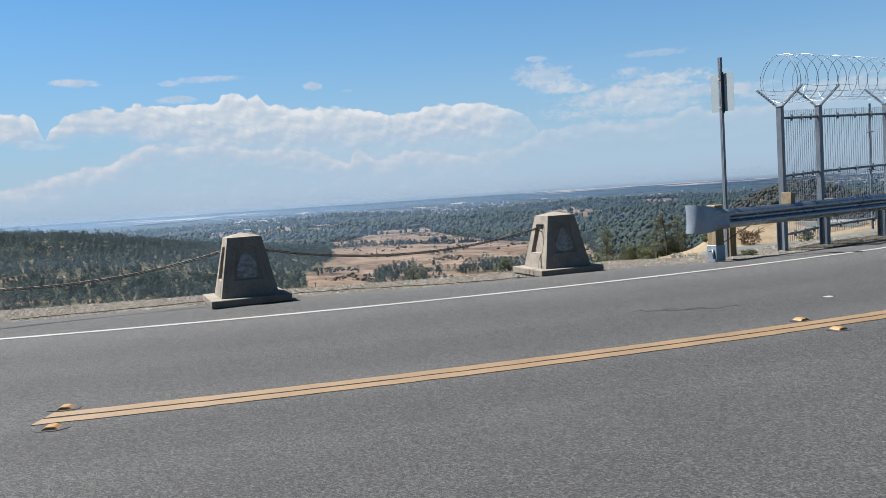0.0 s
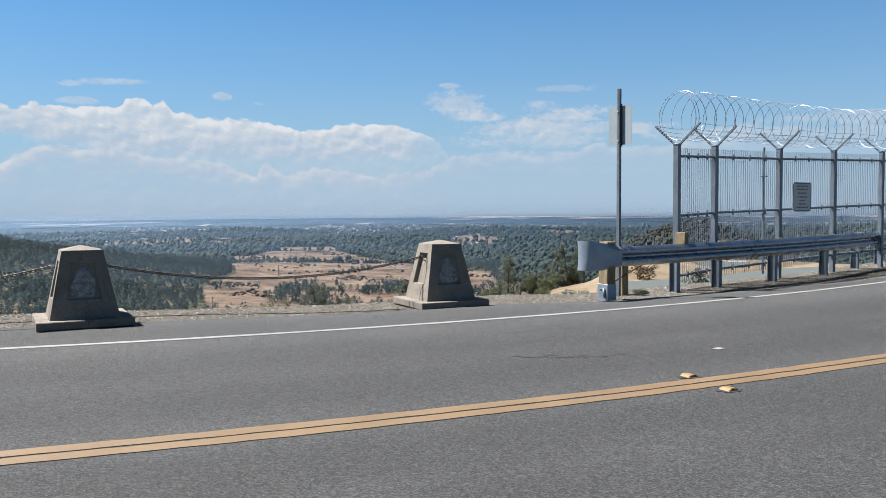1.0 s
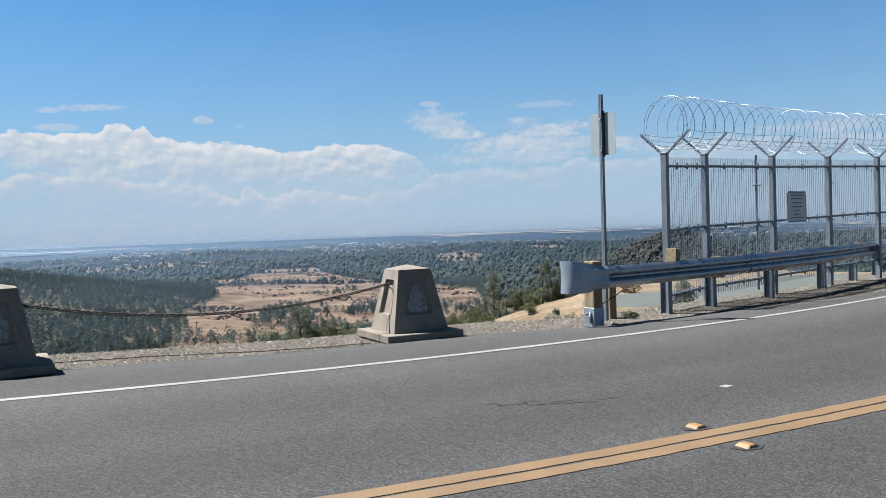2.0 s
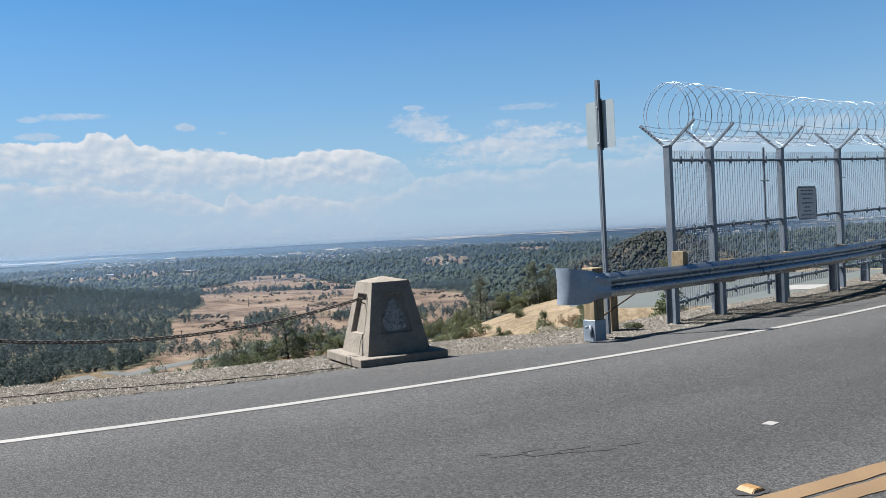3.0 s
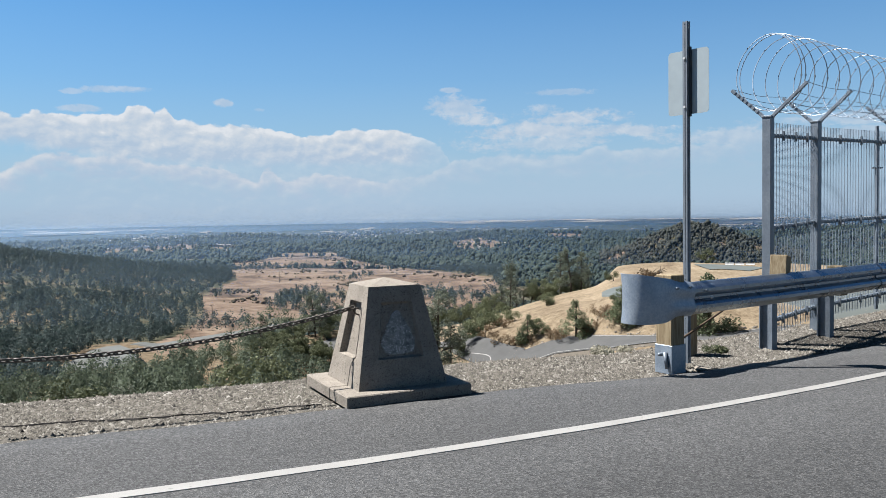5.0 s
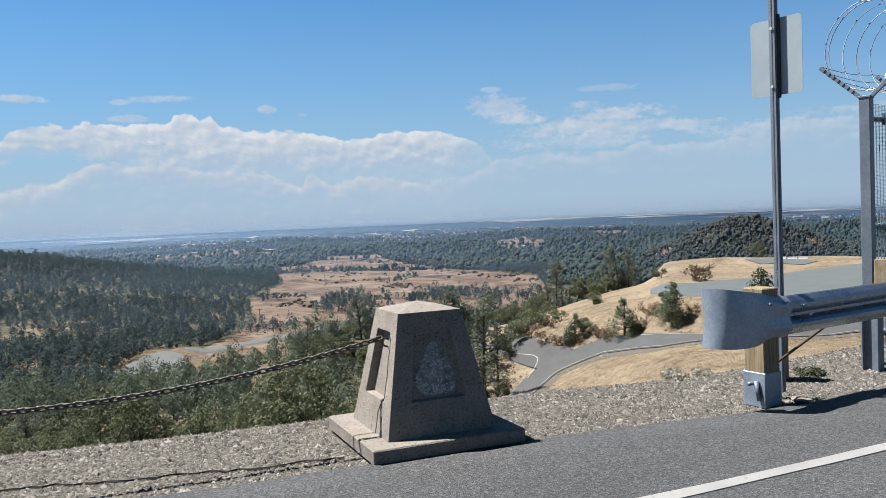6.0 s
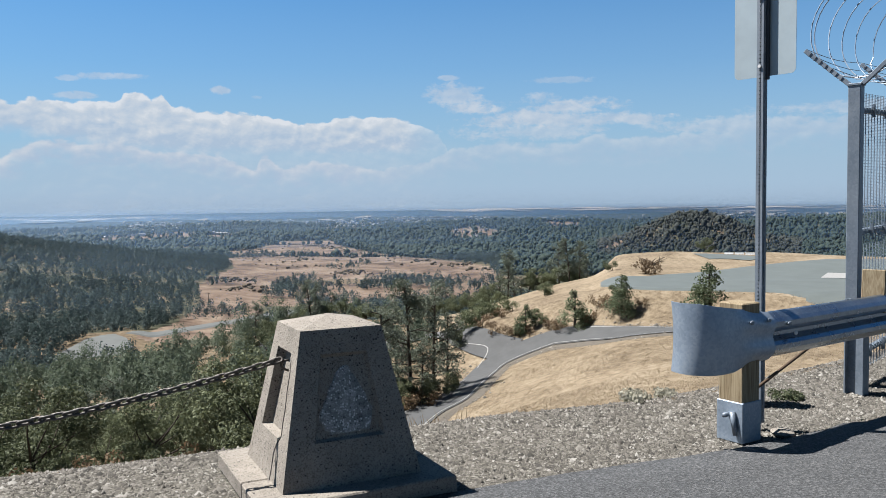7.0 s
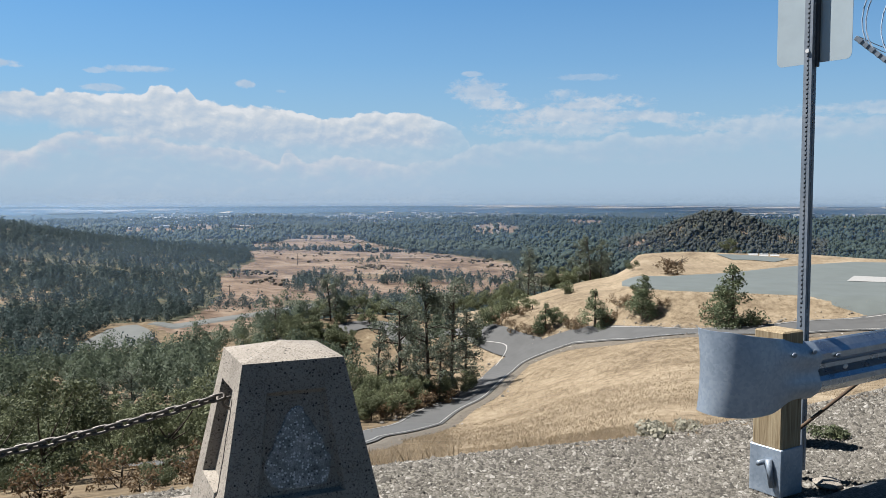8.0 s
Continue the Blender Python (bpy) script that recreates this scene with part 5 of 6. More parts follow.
def build_ground_crack():
    rng = random.Random(12)
    bm = bmesh.new()
    rows = []
    for i in range(120):
        f = i / 119
        x = 1.17 - 7.0 * f
        y = 12.80 + (x - 1.17) * (0.16 + 0.012 * (1.17 - x)) + 0.02 * math.sin(9 * f * 6.28) + rng.uniform(-0.022, 0.022)
        w = rng.uniform(0.002, 0.011)
        z = float(gz(x, y)) + 0.016
        rows.append([bm.verts.new((x, y - w, z - 0.01)), bm.verts.new((x, y, z)), bm.verts.new((x, y + w, z - 0.01))])
    for p, q in zip(rows, rows[1:]):
        for k in range(2):
            bm.faces.new((p[k], p[k + 1], q[k + 1], q[k]))
    tagged(part("ground_crack", bm, BLACK), "jagged open crack running through the gravel", "crack", kind="structure")


build_ground_crack()


def build_rubble(x, y, size, seed, label):
    rng = random.Random(seed)
    bm = bmesh.new()
    bmesh.ops.create_icosphere(bm, subdivisions=2, radius=1.0)
    for v in bm.verts:
        v.co = Vector((v.co.x * 1.4, v.co.y, v.co.z * 0.35)) * size * rng.uniform(0.85, 1.12)
    ob = part("rubble", bm, SLAB)
    ob.matrix_basis = pose(x, y, float(gz(x, y)) + size * 0.15, 4, 6, 50)
    tagged(ob, label, "rubble")


build_rubble(4.72, 13.98, 0.085, 3, "broken lump of grey concrete on gravel")


def build_barrier():
    """Low white concrete barriers at the back of the knoll."""
    for a in (24.1, 24.75, 25.4):
        x, y = spot(a, 238)
        bm = bmesh.new()
        foot = [(-1.15, -0.3, 0), (1.15, -0.3, 0), (1.15, 0.3, 0), (-1.15, 0.3, 0)]
        low = [bm.verts.new(p) for p in foot]
        mid = [bm.verts.new((px, py * 0.55, 0.22)) for px, py, _ in foot]
        top = [bm.verts.new((px, py * 0.35, 0.55)) for px, py, _ in foot]
        bm.faces.new(low[::-1])
        bm.faces.new(top)
        for p, q in ((low, mid), (mid, top)):
            for k in range(4):
                bm.faces.new((p[k], p[(k + 1) % 4], q[(k + 1) % 4], q[k]))
        ob = part("road_barrier", bm, SIGN_WHITE)
        ob.matrix_basis = pose(x, y, float(gz(x, y)), 0, 0, -24)
        tagged(ob, "low white concrete barrier on the knoll", "barrier", "barriers on the knoll")


build_barrier()


def build_utility_pole(az, d, tall):
    """A wooden power pole with a crossarm and insulators."""
    x, y = spot(az, d)
    top = thing("utility_pole", "thin wooden power pole standing in the brown meadow", "utility pole", "power poles in the valley", pose(x, y, float(gz(x, y)), 0, 0, 30))
    bm = bmesh.new()
    tube(bm, [(0, 0, -0.4), (0, 0, tall * 0.6), (0, 0, tall)], [0.22, 0.19, 0.15], 8)
    part("pole", bm, BARK, top)
    bm = bmesh.new()
    box(bm, pose(0, 0.2, tall - 0.6), 2.8, 0.14, 0.16, 0.01)
    arm = part("crossarm", bm, BARK, top)
    for off in (-1.25, -0.45, 0.45, 1.25):
        bm = bmesh.new()
        tube(bm, [(off, 0.2, tall - 0.54), (off, 0.2, tall - 0.40), (off, 0.2, tall - 0.26)], [0.05, 0.09, 0.05], 8)
        part("insulator", bm, SIGN_WHITE, arm, "pale insulator")


build_utility_pole(-6.4, 690, 10.0)
build_utility_pole(-10.9, 470, 8.0)


# ---- trees ----
def leaf_cloud(rng, clumps, leaf, count):
    """Small leaf triangles in uneven clumps: (centre, radius) pairs."""
    weights = np.array([r ** 2 for _, r in clumps])
    pick = rng.choice(len(clumps), count, p=weights / weights.sum())
    centre = np.array([c for c, _ in clumps])[pick]
    radius = np.array([r for _, r in clumps])[pick]
    way = rng.normal(0, 1, (count, 3))
    way /= np.linalg.norm(way, axis=1, keepdims=True)
    far = radius * rng.uniform(0.35, 1.05, count) ** 0.6
    mid = centre + way * far[:, None] * np.array([1, 1, 0.75])
    u = rng.normal(0, 1, (count, 3))
    u /= np.linalg.norm(u, axis=1, keepdims=True)
    v = np.cross(u, way + rng.normal(0, 0.5, (count, 3)))
    v /= np.linalg.norm(v, axis=1, keepdims=True) + 1e-6
    size = leaf * rng.uniform(0.6, 1.5, (count, 1))
    tri = np.stack([mid - u * size, mid + u * size * 0.9 - v * size * 0.5, mid + v * size * 1.1], 1)
    return tri.reshape(-1, 3), np.arange(count * 3).reshape(-1, 3)


def raw_mesh(name, verts, faces, mat):
    me = bpy.data.meshes.new(name)
    me.vertices.add(len(verts))
    me.vertices.foreach_set("co", np.asarray(verts, np.float32).ravel())
    k = faces.shape[1]
    me.loops.add(len(faces) * k)
    me.loops.foreach_set("vertex_index", faces.astype(np.int32).ravel())
    me.polygons.add(len(faces))
    me.polygons.foreach_set("loop_start", np.arange(0, len(faces) * k, k, dtype=np.int32))
    me.update(calc_edges=True)
    me.materials.append(mat)
    return me


def make_tree(kind, seed, tall, count, leaf):
    """A tree of unit plan: trunk with limbs, and a crown of many small leaf blades."""
    rng = np.random.default_rng(seed)
    names = {"oak": ("oak_tree", "round-crowned green oak on the dry slope"), "pine": ("pine_tree", "open grey-green pine on the slope"),
             "shrub": ("shrub", "small green shrub in dry grass"), "cone": ("young_pine", "small bushy young pine beside the lower road"), "brush": ("brush_bush", "dry brown brush on the slope")}
    name, label = names[kind]
    top = thing(name, label, "bush" if kind in ("shrub", "brush") else "tree", {"oak": "oaks on the slope", "pine": "pines on the slope"}.get(kind, ""))
    bm = bmesh.new()
    clumps = []
    if kind == "oak":
        trunk_h, r0 = tall * 0.30, tall * 0.026
    elif kind == "pine":
        trunk_h, r0 = tall * 0.96, tall * 0.019
    else:
        trunk_h, r0 = tall * (0.9 if kind == "cone" else 0.4), tall * 0.03
    bend = rng.normal(0, 0.03, 2) * tall
    steps = 7
    line = [Vector((bend[0] * (i / steps) ** 1.6, bend[1] * (i / steps) ** 1.6, trunk_h * i / steps - (0.4 if i == 0 else 0))) for i in range(steps + 1)]
    tube(bm, line, [r0 * (1.15 - 0.85 * i / steps) for i in range(steps + 1)], 6)
    limbs = {"oak": 11, "pine": 30, "shrub": 6, "cone": 30, "brush": 9}[kind]
    for i in range(limbs):
        a = rng.uniform(0, 2 * math.pi)
        if kind == "oak":
            f, reach, rise = rng.uniform(0.3, 1.0), tall * rng.uniform(0.16, 0.50), tall * (0.04 + 0.56 * rng.uniform(0, 1) ** 1.4)
        elif kind == "pine":
            f = 0.14 + 0.86 * (i + rng.uniform(0, 1)) / limbs
            reach, rise = tall * rng.uniform(0.08, 0.30) * (1.2 - 0.7 * f), tall * rng.uniform(0.01, 0.12)
        elif kind == "cone":
            f = 0.03 + 0.93 * (i + rng.uniform(0, 1)) / limbs
            reach, rise = tall * 0.36 * (1.06 - f) ** 0.8 * rng.uniform(0.75, 1.1), tall * rng.uniform(0.0, 0.08)
        else:
            f, reach, rise = rng.uniform(0.1, 0.9), tall * rng.uniform(0.2, 0.55), tall * rng.uniform(0.05, 0.45)
        root = line[0].lerp(line[-1], f) if kind != "oak" else line[min(steps, int(f * steps))]
        tip = root + Vector((math.cos(a) * reach, math.sin(a) * reach, rise))
        knee = root.lerp(tip, 0.5) + Vector((0, 0, -rise * 0.12)) + Vector(rng.normal(0, 0.02, 3) * tall)
        tube(bm, [root, knee, tip], [r0 * 0.42, r0 * 0.28, r0 * 0.10], 4)
        size = {"oak": 0.16, "pine": 0.066, "cone": 0.12, "shrub": 0.24, "brush": 0.2}[kind] * tall * (0.55 + 1.15 * (1 - f) if kind == "cone" else 1.0)
        clumps.append((np.array(tip), size * rng.uniform(0.7, 1.25)))
        clumps.append((np.array(knee.lerp(tip, 0.5)) + rng.normal(0, 0.03, 3) * tall, size * rng.uniform(0.5, 0.95)))
        if kind in ("oak", "shrub"):
            clumps.append((np.array(tip) + rng.normal(0, 0.09, 3) * tall, size * rng.uniform(0.45, 0.8)))
    if kind in ("pine", "cone"):
        clumps.append((np.array(line[-1]), tall * 0.06))
    part("trunk", bm, BARK, top, smooth=True)
    verts, faces = leaf_cloud(rng, clumps, leaf, count)
    crown = new("crown", raw_mesh("crown", verts, faces, {"oak": OAK, "pine": PINE, "shrub": OAK, "cone": YOUNG_PINE, "brush": DRYLEAF}[kind]))
    crown.parent = top
    return top


STOCK = {
    "oak": [make_tree("oak", s, 6.0, 9500, 0.074) for s in (1, 2, 3, 4, 5)],
    "far_oak": [make_tree("oak", s, 6.0, 4200, 0.115) for s in (6, 7, 8)],
    "pine": [make_tree("pine", s, 12.0, 3600, 0.12) for s in (11, 12, 13, 14)],
    "shrub": [make_tree("shrub", s, 2.4, 2200, 0.06) for s in (21, 22)],
    "cone": [make_tree("cone", s, 5.0, 5200, 0.085) for s in (31, 32, 33)],
    "brush": [make_tree("brush", s, 1.8, 600, 0.06) for s in (41, 42)],
}
used = set()
plant_rng = random.Random(99)


def plant(kind, az, d, height, which=None):
    """Sets a tree of the given height at a bearing and distance."""
    x, y = spot(az, d)
    stock = STOCK[kind]
    src = stock[plant_rng.randrange(len(stock)) if which is None else which]
    full = {"oak": 6.0, "far_oak": 6.0, "pine": 12.0, "shrub": 2.4, "cone": 5.0, "brush": 1.8}[kind]
    k = height / full
    m = pose(x, y, float(gz(x, y)) - 0.1 * k, 0, 0, plant_rng.uniform(0, 360))
    if src.name not in used:
        used.add(src.name)
        ob = src
        ob.matrix_basis = m @ Matrix.Diagonal((k, k, k, 1))
    else:
        ob = copy_thing(src, m)
        ob.matrix_basis = m @ Matrix.Diagonal((k, k, k, 1))
    return ob


# the pines by the road bend
for az, d, h in ((0.6, 118, 14.5), (2.6, 124, 17.5), (4.2, 128, 17.0), (1.8, 132, 13), (5.2, 134, 12.5), (-0.9, 122, 11), (3.4, 120, 9)):
    plant("pine", az, d, h)
for az, d, h in ((1.2, 114, 5), (3.0, 118, 5), (4.6, 122, 5), (-1.6, 112, 6), (-2.8, 118, 6), (5.4, 127, 4)):
    plant("oak", az, d, h)
for az, d, h in ((0.0, 110, 3.5), (1.6, 113, 4.5), (2.4, 112, 3), (3.4, 116, 4), (0.8, 108, 2.6), (-0.6, 106, 3.5), (4.0, 121, 3.5)):
    plant("brush", az, d, h)
for az, d, h in ((-5.6, 214, 5), (-4.6, 220, 6), (-3.4, 212, 4), (-2.4, 222, 6.5), (-1.5, 210, 5), (-0.4, 218, 6), (0.6, 224, 5), (-5.0, 203, 3.5), (-2.9, 200, 4), (-6.6, 210, 5), (-3.9, 226, 6), (-1.0, 226, 5), (1.4, 208, 6)):
    plant("far_oak", az, d, h)
# thicket before the branch road, and the tall pine that stands out of it
for az, d, h in ((-8.6, 196, 7), (-7.9, 200, 7.5), (-7.1, 203, 6), (-6.4, 196, 8), (-5.7, 201, 7), (-5.0, 197, 8), (-4.3, 200, 6.5), (-3.7, 195, 7), (-3.1, 196, 4.5), (-9.4, 198, 6), (-5.3, 208, 5), (-6.9, 209, 5)):
    plant("far_oak", az, d, h)
for az, d, h in ((-4.15, 216, 12.5), (-3.85, 219, 10.5), (-7.9, 213, 9.0), (-2.9, 236, 9.0), (-1.8, 240, 9.0)):
    plant("pine", az, d, h)


# crest of the tan hill
def crest(az):
    """The distance at which the hill's skyline stands at a bearing."""
    ds = np.arange(150.0, 260.0, 1.0)
    x, y = EYE[0] + ds * math.sin(radians(az)), EYE[1] + ds * math.cos(radians(az))
    return float(ds[np.argmax((gz(x, y) - 1.5) / ds)])


for az, back, h in ((9.5, 3, 12.0), (9.9, 8, 8.5), (10.4, 4, 5), (13.0, 6, 10), (13.7, 3, 11.0), (14.4, 5, 9.5), (12.6, 9, 8), (14.9, 8, 7), (8.9, 7, 7)):
    plant("pine", az, crest(az) + back, h)
for az, back, h in ((8.4, 4, 6), (10.9, 3, 6.5), (11.5, 2, 7.0), (12.1, 4, 6.5), (13.4, 8, 7), (14.1, 9, 6.5), (22.6, 3, 5.0), (7.6, 3, 6), (6.8, 4, 6), (6.0, 6, 6.5), (9.2, 10, 7), (5.2, 8, 6), (4.4, 9, 7), (3.4, 10, 6.5)):
    plant("oak", az, crest(az) + back, h)
# young pines and shrubs on the tan hill
for az, d, h in ((14.05, 146.5, 7.4), (17.2, 144.5, 6.9), (22.95, 138, 10.2), (10.7, 151.5, 5.2)):
    plant("cone", az, d, h)
for az, d, h in ((8.6, 166, 5.5), (12.0, 178, 4.0), (16.6, 190, 3.0), (11.4, 154, 3.2), (7.2, 164, 5), (8.0, 170, 4.5), (6.6, 160, 5), (9.8, 164, 3), (11.8, 152, 2.6), (16.9, 148, 2.6), (5.8, 156, 5), (7.0, 176, 5)):
    plant("shrub", az, d, h)
for az, d, h in ((7.7, 158, 3.5), (9.4, 152, 2.6), (12.3, 150, 2.2), (13.2, 148, 2.4), (15.2, 147, 3.0), (16.2, 147, 2.6), (18.6, 145, 2.2), (21.6, 140, 3.0), (11.0, 150, 2.0), (10.0, 151, 3), (8.6, 154, 3), (12.8, 148, 3.2), (14.8, 146, 2.6), (15.7, 150, 3.4), (17.0, 145, 2.4), (9.0, 160, 3.0), (18.8, 182, 5.0), (19.4, 182, 4.0)):
    plant("brush", az, d, h)
# oaks over the slope below the overlook: uneven thickets with bare gaps between
road_at = np.array(LOW_ROAD)
spots = []
tries = 0
while len(spots) < 275 and tries < 9000:
    tries += 1
    az, d = plant_rng.uniform(-34, 2.0), 31 + 89 * plant_rng.random() ** 0.8
    x, y = spot(az, d)
    if np.min(np.hypot(road_at[:, 0] - x, road_at[:, 1] - y)) < 5.0 or (az > -4.8 and d < 104):
        continue
    if wavy(x, y, 9.0, 4.0) < -0.30:
        continue
    tall = min(max(plant_rng.lognormvariate(math.log(4.6), 0.34), 2.0), 8.0)
    if any(math.hypot(x - p, y - q) < 0.33 * (tall + h) for p, q, h in spots):
        continue
    spots.append((x, y, tall))
    if plant_rng.random() < 0.14 and d > 60:
        plant("pine", az, d, tall * 1.5)
    else:
        plant("oak" if d < 92 else "far_oak", az, d, tall)
for k in range(130):
    az, d = plant_rng.uniform(-33, 0), 26 + 90 * plant_rng.random()
    if (az > -3 and d < 95) or np.min(np.hypot(road_at[:, 0] - spot(az, d)[0], road_at[:, 1] - spot(az, d)[1])) < 4.5:
        continue
    plant("brush" if k % 2 else "shrub", az, d, plant_rng.uniform(0.9, 2.2))

for stock in STOCK.values():
    for ob in stock:
        if ob.name not in used:
            x, y = spot(plant_rng.uniform(-30, -6), plant_rng.uniform(150, 220))
            ob.matrix_basis = pose(x, y, float(gz(x, y)))

# ---- the wooded valley, past counting ----
def wood_places(rng, n, near, far):
    """Places of far trees between two distances, clear of fields, yards and roads."""
    az = rng.uniform(-42, 46, n)
    d = np.sqrt(rng.uniform(near ** 2, far ** 2, n))
    x, y = EYE[0] + d * np.sin(np.radians(az)), EYE[1] + d * np.cos(np.radians(az))
    fx, fy = EYE[0] + (d + 40) * np.sin(np.radians(az)), EYE[1] + (d + 40) * np.cos(np.radians(az))
    keep = ~inside(x, y, MEADOW) & ~(inside(fx, fy, MEADOW) & (d < 420))
    clump = wavy(x, y, 28.0, 1.0) + 0.6 * wavy(x, y, 90.0, 3.0)
    keep &= (clump > -0.62 + 0.3 * rng.normal(0, 1, n)) | (d > 700)
    keep &= ~((az > 4) & (d < 330)) & ~((az > -2.5) & (d < 150))
    keep &= ~((az > -15.8) & (az < -7.2) & (d > 240) & (d < np.interp(az, [-15.8, -12.2, -11.0, -7.2], [362, 430, 480, 480])))
    for ahead in (0, 14, 28, 44):
        a = np.radians(az)
        keep &= ~inside(x + ahead * np.sin(a), y + ahead * np.cos(a), LOWER_YARD)
    track = np.array(VALLEY_ROAD)
    gap = np.min(np.hypot(x[:, None] - track[None, ::3, 0], y[:, None] - track[None, ::3, 1]), axis=1)
    keep &= (gap > 13) & ~((gap < 34) & (d < np.interp(az, [-16, -5], [330, 450])))
    keep &= ~inside(x, y, FAR_FIELD)
    keep &= (d < 1880 + 60 * wavy(az * 40, az * 9, 60.0)) | (rng.uniform(0, 1, n) < np.interp(d, [1900, 2600], [0.5, 0.2]))
    for clearing in CLEARINGS:
        keep &= ~inside(x, y, clearing) | (rng.uniform(0, 1, n) < 0.12)
    butte = (az > 16.5) & (az < 28) & (d > 860) & (d < 1130)
    keep &= ~butte | (rng.uniform(0, 1, n) < 0.60)
    for path in (LOW_ROAD, BRANCH):
        lane = np.array(path)[::2]
        close = d < 240
        gap = np.full(n, 99.0)
        gap[close] = np.min(np.hypot(x[close][:, None] - lane[None, :, 0], y[close][:, None] - lane[None, :, 1]), axis=1)
        keep &= gap > 6
    spur = wavy(x, y, 14.0, 6.0) + 0.3 * rng.normal(0, 1, n)
    keep &= ~((az > -6) & (az < 3) & (d < 262) & (spur < -0.15))
    keep &= (wavy(x, y, 40.0, 7.0) + 0.35 * wavy(x, y, 13.0, 2.0) + 0.25 * rng.normal(0, 1, n) < 0.55) | (d < 560)
    apron = (az > -8) & (az < 9) & (d > 475) & (d < 660) & ~inside(x, y, MEADOW)
    keep &= ~apron | (wavy(x, y, 22.0, 8.0) + 0.2 * rng.normal(0, 1, n) > -0.15 + 0.5 * (az > -3) * (d < 560))
    keep |= inside(x, y, MEADOW) & (wavy(x, y, 26.0, 5.0) + 0.25 * rng.normal(0, 1, n) > 0.92)
    fringe = np.abs(d - (900 + 5 * az + 22 * wavy(x, y, 60.0, 3.0)))
    keep |= inside(x, y, MEADOW) & (fringe < 7) & (wavy(x, y, 45.0, 9.0) > -0.2)
    return x[keep], y[keep], d[keep]


def leafy_woods(name, n, near, far, blades, leaf, seed, mat=FOREST, tall_mid=5.6, until=50):
    """Woods whose crowns are loose clouds of leaf blades."""
    rng = np.random.default_rng(seed)
    x, y, d = wood_places(rng, n, near, far)
    x, y = x[polar(x, y)[0] < until], y[polar(x, y)[0] < until]
    n = len(x)
    tall = rng.lognormal(math.log(tall_mid), 0.3, n).clip(2.0, 11)
    slim = rng.uniform(0.24, 0.46, n)
    h = rng.beta(2.0, 1.6, (n, blades))
    spread = (np.sin(math.pi * (0.12 + 0.82 * h)) * slim[:, None] * tall[:, None]) * rng.uniform(0.35, 1.15, (n, blades))
    a = rng.uniform(0, 2 * math.pi, (n, blades))
    mid = np.stack([x[:, None] + np.cos(a) * spread, y[:, None] + np.sin(a) * spread, gz(x, y)[:, None] + tall[:, None] * (0.12 + 0.88 * h)], -1).reshape(-1, 3)
    m = len(mid)
    out = np.stack([np.cos(a), np.sin(a), 0.5 + 0 * a], -1).reshape(-1, 3)
    u = np.cross(out, rng.normal(0, 1, (m, 3)))
    u /= np.linalg.norm(u, axis=1, keepdims=True) + 1e-6
    v = np.cross(u, out + rng.normal(0, 0.5, (m, 3)))
    v /= np.linalg.norm(v, axis=1, keepdims=True) + 1e-6
    size = leaf * rng.uniform(0.6, 1.5, (m, 1))
    tri = np.stack([mid - u * size, mid + u * size - v * size * 0.4, mid + v * size * 1.2], 1).reshape(-1, 3)
    fast_mesh(name, tri, np.arange(m * 3).reshape(-1, 3), mat, "dense dark green woods over the valley", "woods")


leafy_woods("slope_woods", 1250, 118, 236, 420, 0.19, 7, MIDWOOD)
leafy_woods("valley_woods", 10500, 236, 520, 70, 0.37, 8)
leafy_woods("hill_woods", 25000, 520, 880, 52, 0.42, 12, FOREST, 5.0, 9)


